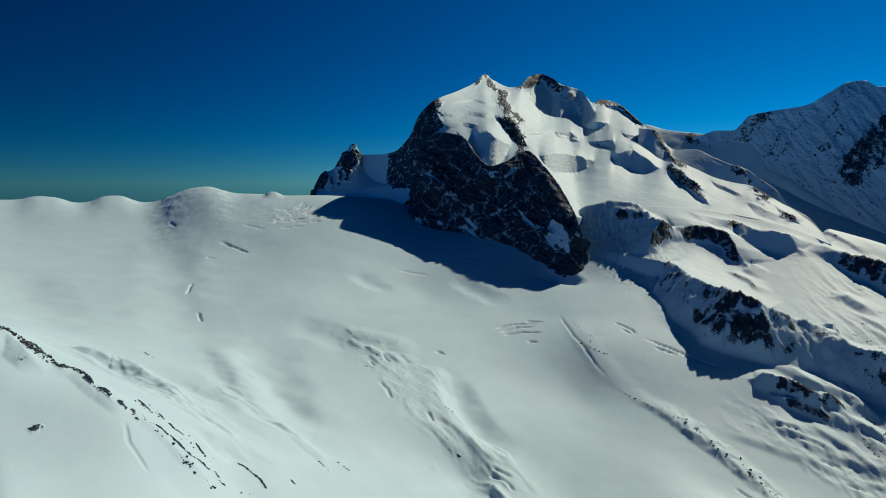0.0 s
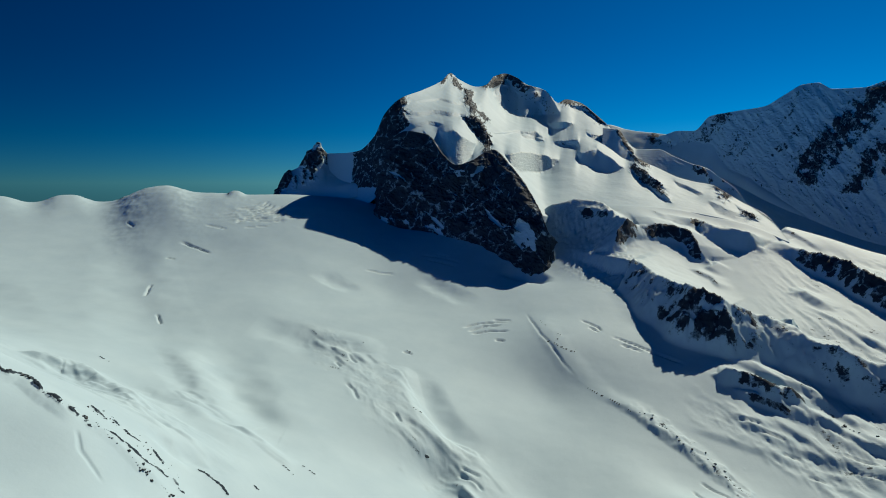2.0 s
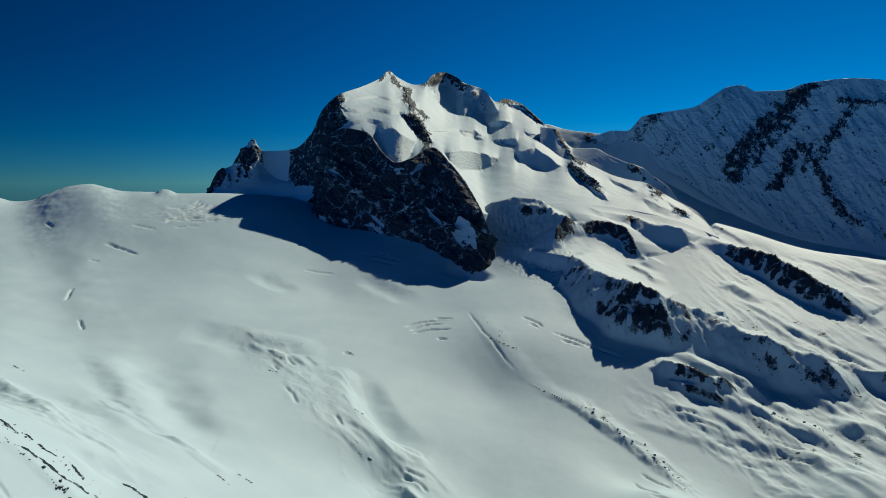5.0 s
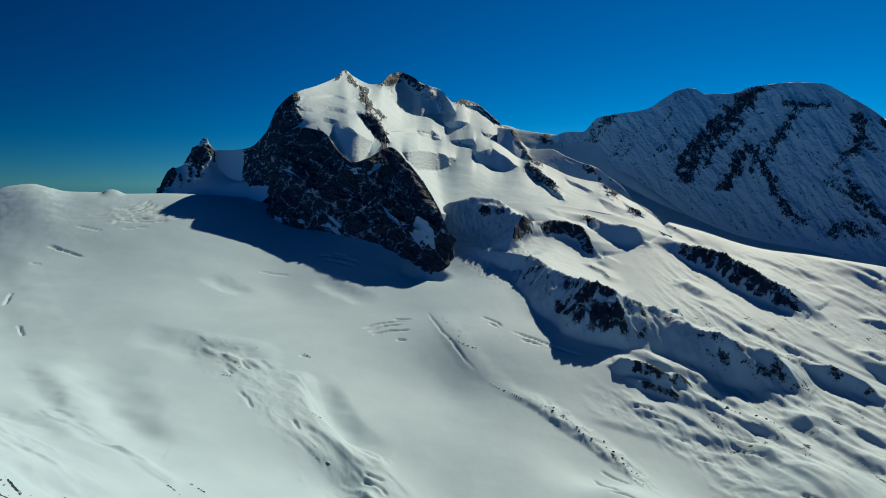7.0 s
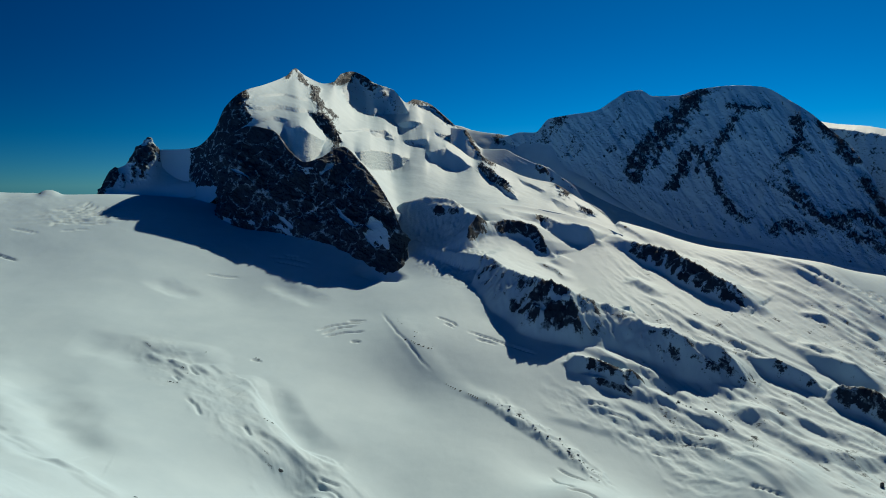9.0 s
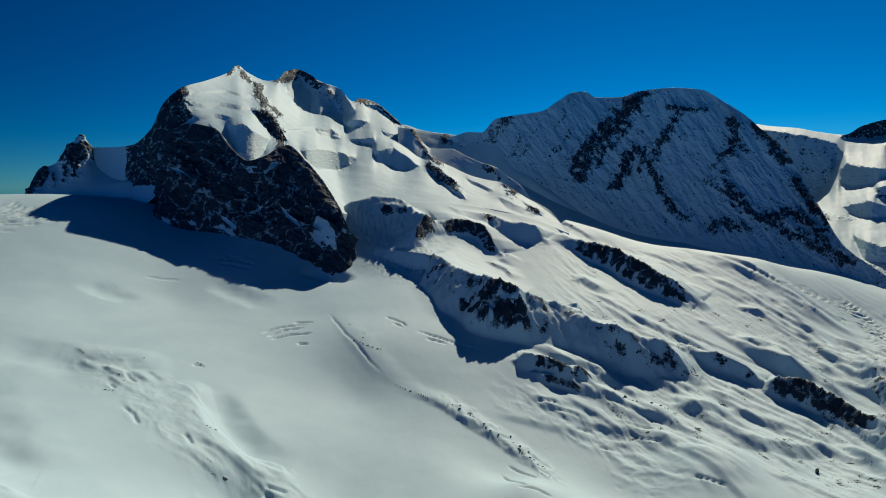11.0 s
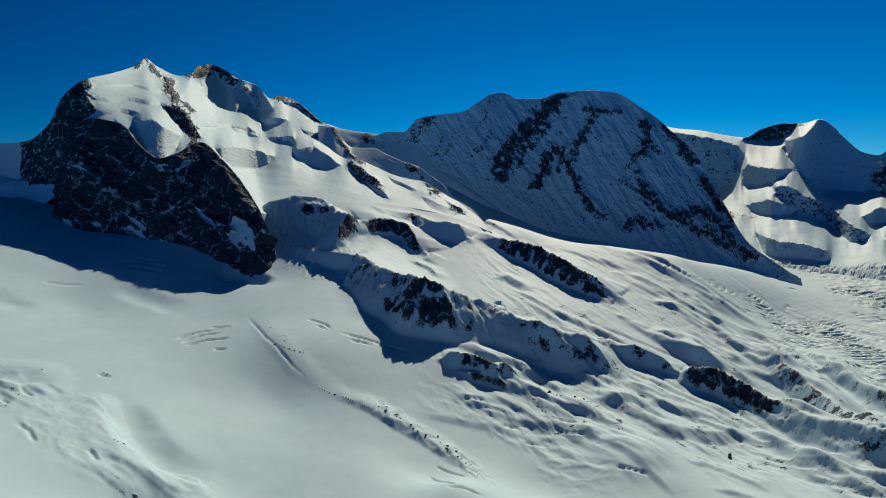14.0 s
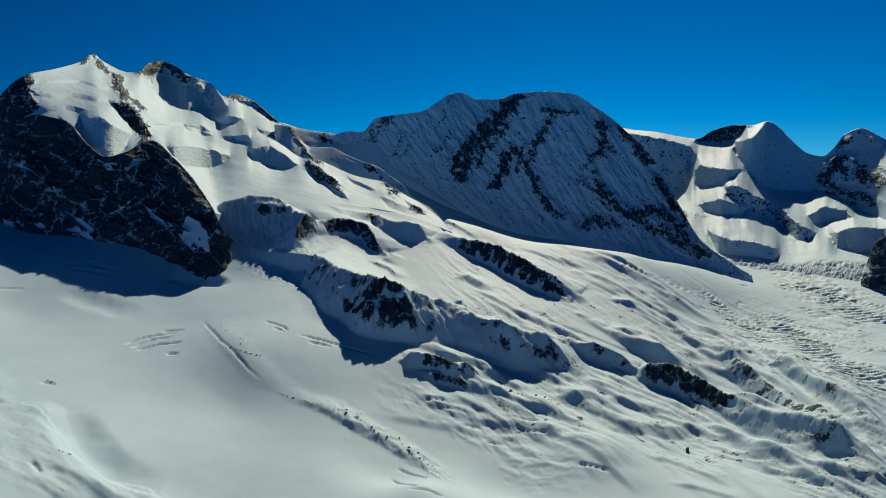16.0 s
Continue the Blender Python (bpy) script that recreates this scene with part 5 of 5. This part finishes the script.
def high_mountain(name, foot_line, skyline, depths, steps, ribs, parts, label, cols, rows, even, seed, rough=7.0, speckle=0.0, lean=0.0, flutes=0.0, faces=(), crag=1.5, apron=(12, 25)):
    """A mountain between its foot (bearing, range, elevation) and its skyline (bearing, elevation): an even slope with benches and
    steep steps pushed out of it, rock ribs and bare ice."""
    b = np.linspace(skyline[0][0], skyline[-1][0], cols)
    foot = np.radians(curve([p[0] for p in foot_line], [p[2] for p in foot_line], b))
    sky = np.radians(curve(*zip(*skyline), b))
    sky = np.maximum(sky, foot + 0.003)
    start = np.interp(b, [p[0] for p in foot_line], [p[1] for p in foot_line])
    back = curve(*zip(*depths), b)
    E = foot + (sky - foot) * np.linspace(0, 1, rows)[:, None]
    BD, ED = np.broadcast_to(b, E.shape), np.degrees(E)
    wob = fbm(BD * 40 + lean * ED * 40, ED * 40, 26, 5, 0.6, seed=seed + 1)
    fragments = fbm(BD * 40 + lean * ED * 40, ED * 40, 7, 4, 0.6, seed=seed + 2)
    ICE, ROCK = np.zeros_like(E), speckle * (fragments + 0.6 * wob)
    # the even slope follows the mountain's bulk, not the notches of its skyline
    wide = lambda f: blurred(f[None].repeat(3, 0), cols // 32)[0]
    low, top = np.tan(wide(foot)), np.tan(wide(np.maximum(sky, wide(sky))))
    way = lambda tangent: np.log((even - low) / (even - tangent))
    k = np.log(wide(back) / wide(start)) / way(top)
    R = wide(start) * np.exp(way(np.tan(E)) * k)
    run = R * k / np.cos(E) ** 2 / (even - np.tan(E))
    cliff = np.zeros_like(E)
    for line, deep, steep, ice in steps:
        xs, ys = zip(*line)
        below = np.interp(BD, xs, ys) - ED + 0.14 * min(deep, 1) * wob
        share = (BD - xs[0]) / (xs[-1] - xs[0])
        ends = smooth(-0.02, 0.25, share) * smooth(1.02, 0.75, share)
        deep = deep * (0.3 + 0.7 * ends)
        on = smooth(-0.05, 0.12, below) * (1 - smooth(0.7, 1.0, below / deep)) * smooth(0, 0.3, ends)
        cliff = np.maximum(cliff, on * min(0.45 + 0.6 * steep, 1))
        ICE = np.maximum(ICE, ice * on)
    for face, ice, rock in faces:
        inside = within(face, BD, ED) + 0.12 * wob + 0.06 * fragments
        on = smooth(-0.08, 0.1, inside)
        cliff = np.maximum(cliff, on)
        ICE = np.maximum(ICE, ice * on)
        ROCK = np.maximum(ROCK, rock * on * (0.85 + 0.9 * fragments + 0.5 * wob))
    R = stepped(R, cliff, np.diff(E, axis=0), E, crag)
    run = R * k / np.cos(E) ** 2 / (even - np.tan(E))
    push = np.zeros_like(E)
    for line, wide, strength in ribs:
        best = np.abs(along_flat(line, BD, ED)[0]) + wide * (1.3 * wob + 1.2 * fragments)
        near = np.exp(-(np.maximum(best, 0) / wide) ** 2)
        ROCK = np.maximum(ROCK, strength * near * (0.9 + 0.8 * fragments))
        push += 0.4 * np.radians(wide) * run * blurred(near, 2) * min(strength, 1)
    push += flutes * (fbm(BD * 50 + lean * ED * 50, ED * 16, 44, 5, 0.6, seed=seed + 6) * 1.6 + 0.8 * ROCK.clip(0, 1))
    R = R - blurred(push, 1) * smooth(0, 0.06, (E - foot) / (sky - foot))
    least = 0.1 * run[0] * (E - foot)
    R = np.maximum.accumulate(R - least, axis=0) + least
    inner = smooth(0, 0.06, (sky - E) / (sky - foot)) * smooth(0, 0.06, (E - foot) / (sky - foot))
    X, Y = plan(BD, R)
    Z = EYE_Z + R * np.tan(E)
    bare = np.clip(ROCK, 0, 1)
    Z += inner * (rough * bare * ridged(BD * 50 + lean * ED * 50, ED * 50, 10, 4, 0.6, seed=seed + 3) + 5 * ICE * ridged(BD * 34 + 14 * wob, ED * 60 + 9 * fragments, 13, 4, 0.6, seed=seed + 4) + 2.5 * fbm(X, Y, 140, 4, 0.5, seed=seed + 5))
    # an apron of broken ice under the foot, and hidden rows behind the skyline
    out = np.linspace(1, 0, 24, endpoint=False)[:, None]
    RA, ZA = R[0] - apron[0] * out, Z[0] - apron[1] * out ** 1.2
    lumps = ridged(np.radians(b) * RA, RA, 38, 4, 0.6, seed=seed + 7)
    ZA = ZA + 0.075 * apron[1] * lumps * smooth(0, 0.2, out)
    R = np.vstack([RA, R, R[-1] + 40, R[-1] + 320, R[-1] + 420])
    Z = np.vstack([ZA, Z, Z[-1] - 6, Z[-1] - 50, Z[-1] - 320])
    pad = lambda F, low: np.vstack([low + 0 * RA, F, F[-1], F[-1], F[-1]])
    ROCK, ICE = np.clip(pad(ROCK, 0), 0, 1.2), pad(ICE, 0.6 * np.clip(0.5 - lumps, 0, 1))
    X, Y = plan(np.broadcast_to(b, R.shape), R)
    thing = new(name)
    _, nx, ny, nz = tilt(X, Y, Z)
    N = np.stack([nx, ny, nz], -1) * np.where(nz < 0, -1, 1)[..., None]
    N /= np.linalg.norm(N, axis=-1, keepdims=True) + 1e-9
    first = 0
    for piece, until, words in parts:
        last = min(int(np.searchsorted(b, until)), cols - 1)
        c = np.s_[:, first:last + 1]
        tagged(sheet(piece, X[c], Y[c], Z[c], ROCK[c], ICE[c], ALPINE, thing, N[c]), words)
        first = last
    return tagged(thing, label, "mountain")


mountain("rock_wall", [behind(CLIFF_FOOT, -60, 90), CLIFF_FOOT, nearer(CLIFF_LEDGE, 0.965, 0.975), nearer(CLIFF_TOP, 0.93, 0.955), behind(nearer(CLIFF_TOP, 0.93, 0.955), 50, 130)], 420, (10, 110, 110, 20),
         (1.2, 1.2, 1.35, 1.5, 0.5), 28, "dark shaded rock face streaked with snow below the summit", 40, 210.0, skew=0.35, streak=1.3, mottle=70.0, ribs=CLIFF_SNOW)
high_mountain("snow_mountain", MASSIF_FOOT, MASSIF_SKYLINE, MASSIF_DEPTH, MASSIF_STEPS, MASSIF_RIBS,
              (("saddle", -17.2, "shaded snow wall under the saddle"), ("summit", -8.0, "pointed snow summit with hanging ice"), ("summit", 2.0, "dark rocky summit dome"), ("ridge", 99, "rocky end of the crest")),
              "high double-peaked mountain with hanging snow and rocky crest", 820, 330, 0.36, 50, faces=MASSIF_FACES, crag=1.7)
mountain("rock_horn", [behind(nearer(HORN_BASE, 0.915), -40, 60), nearer(HORN_BASE, 0.915), nearer(HORN_CREST, 0.915), behind(nearer(HORN_CREST, 0.915), 150, 120)], 200, (8, 90, 20),
         (0.0, 0.0, 0.05, 0.3), 14, "small pointed rock horn beside a snow saddle", 60, 90.0, ribs=HORN_RIBS, soft=0.1)
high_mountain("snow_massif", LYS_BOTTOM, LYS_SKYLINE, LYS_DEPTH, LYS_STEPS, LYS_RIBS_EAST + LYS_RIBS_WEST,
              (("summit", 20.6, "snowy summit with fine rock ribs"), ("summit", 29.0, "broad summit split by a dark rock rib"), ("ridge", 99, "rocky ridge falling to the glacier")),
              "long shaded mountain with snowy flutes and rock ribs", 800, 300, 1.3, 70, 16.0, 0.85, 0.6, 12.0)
mountain("snow_saddle", [behind(JOCH_FOOT, -40, 60), JOCH_FOOT, JOCH_CREST, behind(JOCH_CREST, 150, 150)], 160, (6, 50, 10),
         (0.0, 0.0, 0.05, 0.0), 10, "distant snow saddle between two mountains", 90, 170.0, swell=6.0)
high_mountain("twin_mountain", TWIN_BOTTOM, TWIN_SKYLINE, TWIN_DEPTH, (), TWIN_RIBS,
              (("snow_col", 36.4, "shaded snow wall"), ("summit", 45.5, "pointed snow summit"), ("summit", 99, "rocky dome summit")),
              "two distant snow peaks above sunlit ice terraces", 520, 240, 0.4, 80, 8.0, 0.15, 0.3, 5.0, TWIN_FACES, apron=(260, 105))
mountain("snow_spur", [behind(SPUR_FOOT, -40, 60), SPUR_FOOT, SPUR_CREST, behind(SPUR_CREST, 120, 120)], 200, (6, 60, 10),
         (0.0, 0.0, 0.0, 0.0), 8, "shaded snow spur with rocky outcrops", 91, 120.0, ribs=SPUR_RIBS)
mountain("rock_buttress", [behind(BUTTRESS_FOOT, -40, 60), BUTTRESS_FOOT, BUTTRESS_CREST, behind(BUTTRESS_CREST, 100, 150)], 120, (6, 80, 10),
         (0.6, 0.8, 0.9, 0.4), 16, "dark rock buttress beside the icefall", 95, 90.0)

# the far side of the valley, behind and beside the view, closes the place
rest = np.concatenate([np.linspace(62, 306, 62)])
rr = np.exp(np.linspace(math.log(430), math.log(4950), 60))
B2, R2 = np.meshgrid(rest, rr)
X2, Y2 = plan(B2, R2)
Z2 = 250 + 0.1 * R2 + 120 * fbm(X2, Y2, 1500, 5, 0.5, seed=3)
edge = smooth(62, 90, B2) * smooth(306, 278, B2)
side = np.where(B2 < 184, GZ[:, -1][np.searchsorted(depth, R2).clip(0, len(depth) - 1)], GZ[:, 0][np.searchsorted(depth, R2).clip(0, len(depth) - 1)])
Z2 = Z2 * edge + side * (1 - edge)
tagged(sheet("ground", X2, Y2, Z2, 1.1 * edge, 0 * Z2, ALPINE), "rocky sunny slopes with patches of snow round the valley", "ground", kind="structure")
near_b, near_r = np.meshgrid(np.linspace(-180, 180, 91), np.linspace(1, 430, 8))
XN, YN = plan(near_b, near_r)
rim = np.interp((near_b - 62) % 360, np.concatenate([rest - 62, fine[1:] + 298]), np.concatenate([Z2[0], GZ[0, 1:]]))
ZN = 220 * (1 - (near_r / 430) ** 2) + rim * (near_r / 430) ** 2
tagged(sheet("ground", XN, YN, ZN, 0 * ZN, 0 * ZN, ALPINE), "smooth snow of the glacier below", "ground", kind="structure")


# ---- loose things on the snow ----
def ground_at(bearing, rng):
    i = np.clip(np.interp(bearing, fine, np.arange(len(fine))), 0, len(fine) - 1.001)
    j = np.clip(np.interp(math.log(rng), np.log(depth), np.arange(len(depth))), 0, len(depth) - 1.001)
    i0, j0 = int(i), int(j)
    u, v = i - i0, j - j0
    return (GZ[j0, i0] * (1 - u) + GZ[j0, i0 + 1] * u) * (1 - v) + (GZ[j0 + 1, i0] * (1 - u) + GZ[j0 + 1, i0 + 1] * u) * v


def stone_material():
    m, nt, bsdf = material("weathered_stone")
    geo = nt.nodes.new("ShaderNodeNewGeometry")
    n = noise_node(nt, 0.6, 6, 0.6, geo.outputs["Position"])
    c = ramp_node(nt, n.outputs["Fac"], [(0.35, (0.012, 0.015, 0.02)), (0.7, (0.04, 0.048, 0.058))])
    up = nt.nodes.new("ShaderNodeSeparateXYZ")
    nt.links.new(geo.outputs["Normal"], up.inputs[0])
    cap = math_node(nt, "MULTIPLY", math_node(nt, "SUBTRACT", math_node(nt, "MULTIPLY_ADD", n.outputs["Fac"], 0.5, up.outputs["Z"]), 1.05), 6.0, clamp=True)
    nt.links.new(mix_color(nt, cap, c.outputs["Color"], (0.40, 0.545, 0.645)), bsdf.inputs["Base Color"])
    bsdf.inputs["Roughness"].default_value = 0.9
    return m


STONE = stone_material()


def boulder_mesh(seed):
    """An angular block, about 1 m across."""
    rng = random.Random(seed)
    bm = bmesh.new()
    bmesh.ops.create_icosphere(bm, subdivisions=2, radius=0.5)
    cuts = [(Vector((rng.gauss(0, 1), rng.gauss(0, 1), rng.gauss(0, 1))).normalized(), rng.uniform(0.26, 0.42)) for _ in range(9)]
    for v in bm.verts:
        for n, d in cuts:
            over = v.co.dot(n) - d
            if over > 0:
                v.co -= n * over
        v.co += noise.noise_vector(v.co * 3 + Vector((seed, 0, 0))) * 0.05
        v.co.x *= 1.0 + 0.25 * (seed % 3)
    me = bpy.data.meshes.new("boulder")
    bm.to_mesh(me)
    bm.free()
    me.materials.append(STONE)
    return me


BLOCKS = [boulder_mesh(k) for k in range(6)]


def boulders(line, count, spread, small, large, seed, label, group):
    rng = random.Random(seed)
    pts = [plan(b, r) for b, r in line]
    for _ in range(count):
        k = rng.randrange(len(pts) - 1)
        t = rng.random()
        x = pts[k][0] * (1 - t) + pts[k + 1][0] * t + rng.gauss(0, spread)
        y = pts[k][1] * (1 - t) + pts[k + 1][1] * t + rng.gauss(0, spread)
        z = ground_at(math.degrees(math.atan2(x, y)), math.hypot(x, y))
        size = small + (large - small) * rng.random() ** 2.5
        ob = new("boulder", rng.choice(BLOCKS))
        ob.matrix_world = pose(x, y, z + 0.12 * size, rng.uniform(-25, 25), rng.uniform(-25, 25), rng.uniform(0, 360)) @ Matrix.Diagonal((size, size * rng.uniform(0.7, 1.2), size * rng.uniform(0.5, 0.9), 1))
        tagged(ob, label, "boulder", group)


NEAR_CREST = [(-52.19, 756), (-50.8, 746), (-49.24, 721), (-47.06, 720), (-45.2, 671), (-43.31, 661), (-41.17, 646), (-38.73, 628), (-36.85, 620)]
NEAR_SCATTER = [(-42.5, 701), (-40.28, 696), (-37.64, 659), (-33.73, 658)]
MORAINE = [(6.14, 1312), (8.45, 1260), (11.49, 1221), (14.24, 1178), (15.97, 1130)]
MORAINE_TOP = [(-3.15, 1672), (-1.87, 1523), (-0.32, 1497), (0.45, 1487)]
LEDGE = [(21.71, 1474), (23.68, 1471), (24.9, 1468), (26.12, 1462)]
HUT_AT = (36.62, 1361)

boulders(NEAR_CREST, 110, 3.0, 0.9, 4.5, 301, "dark boulder on the snowy crest", "boulders of the near crest")
boulders(NEAR_CREST[:3], 90, 5.0, 1.5, 6.0, 306, "dark jagged rock on the snowy crest", "boulders of the near crest")
boulders(NEAR_SCATTER, 38, 8.0, 0.8, 3.0, 302, "small dark rock poking through the snow", "boulders of the near crest")
boulders(MORAINE, 38, 7.0, 1.5, 6.0, 303, "dark boulder half buried on the moraine", "boulders of the moraine")
boulders(MORAINE_TOP, 9, 8.0, 1.5, 4.5, 304, "dark rock lying on the glacier", "boulders of the moraine")
boulders(LEDGE, 12, 6.0, 2.5, 9.0, 305, "dark rock sticking out of the snow slope", "rocks of the lower slope")


def mountain_hut(bearing, rng):
    """A faceted, metal-clad hut on a plinth, with a window band that climbs round it."""
    x, y = plan(bearing, rng)
    z = ground_at(bearing, rng)
    hut = new("mountain_hut")
    hut.matrix_world = pose(x, y, z - 0.6, 0, 0, 20) @ Matrix.Scale(0.55, 4)
    clad, nt, bsdf = material("dull_metal_cladding")
    n = noise_node(nt, 1.5, 4, 0.5)
    nt.links.new(ramp_node(nt, n.outputs["Fac"], [(0.3, (0.05, 0.052, 0.055)), (0.7, (0.09, 0.092, 0.095))]).outputs["Color"], bsdf.inputs["Base Color"])
    bsdf.inputs["Metallic"].default_value, bsdf.inputs["Roughness"].default_value = 0.4, 0.55
    glass, _, gb = material("dark_window_glass")
    gb.inputs["Base Color"].default_value, gb.inputs["Roughness"].default_value = (0.02, 0.025, 0.03, 1), 0.1

    def solid(name, rings, mat, label):
        bm = bmesh.new()
        loops = [[bm.verts.new(p) for p in ring] for ring in rings]
        m = len(loops[0])
        for lo, hi in zip(loops, loops[1:]):
            for k in range(m):
                bm.faces.new((lo[k], lo[(k + 1) % m], hi[(k + 1) % m], hi[k]))
        bm.faces.new(loops[0][::-1])
        bm.faces.new(loops[-1])
        bmesh.ops.recalc_face_normals(bm, faces=bm.faces)
        me = bpy.data.meshes.new(name)
        bm.to_mesh(me)
        bm.free()
        me.materials.append(mat)
        ob = new(name, me)
        ob.parent = hut
        return tagged(ob, label)

    ring = lambda r, h, lean=0.0: [(r * math.cos(k * math.tau / 8 + 0.2) * (1 + 0.1 * (k % 2)), r * math.sin(k * math.tau / 8 + 0.2), h + lean * math.cos(k * math.tau / 8)) for k in range(8)]
    solid("plinth", [ring(6.5, 0), ring(6.5, 1.4)], STONE, "stone plinth")
    solid("body", [ring(5.2, 1.4), ring(6.2, 6.0), ring(5.4, 12.0, 1.2), ring(2.2, 14.5, 1.0)], clad, "faceted metal-clad walls")
    solid("window_band", [ring(6.05, 5.0, 0.4), ring(6.3, 6.0, 0.4), ring(6.1, 7.2, 0.4)], glass, "dark band of glass")
    return tagged(hut, "dark metal-clad mountain hut on the snowy slope", "hut")


mountain_hut(*HUT_AT)
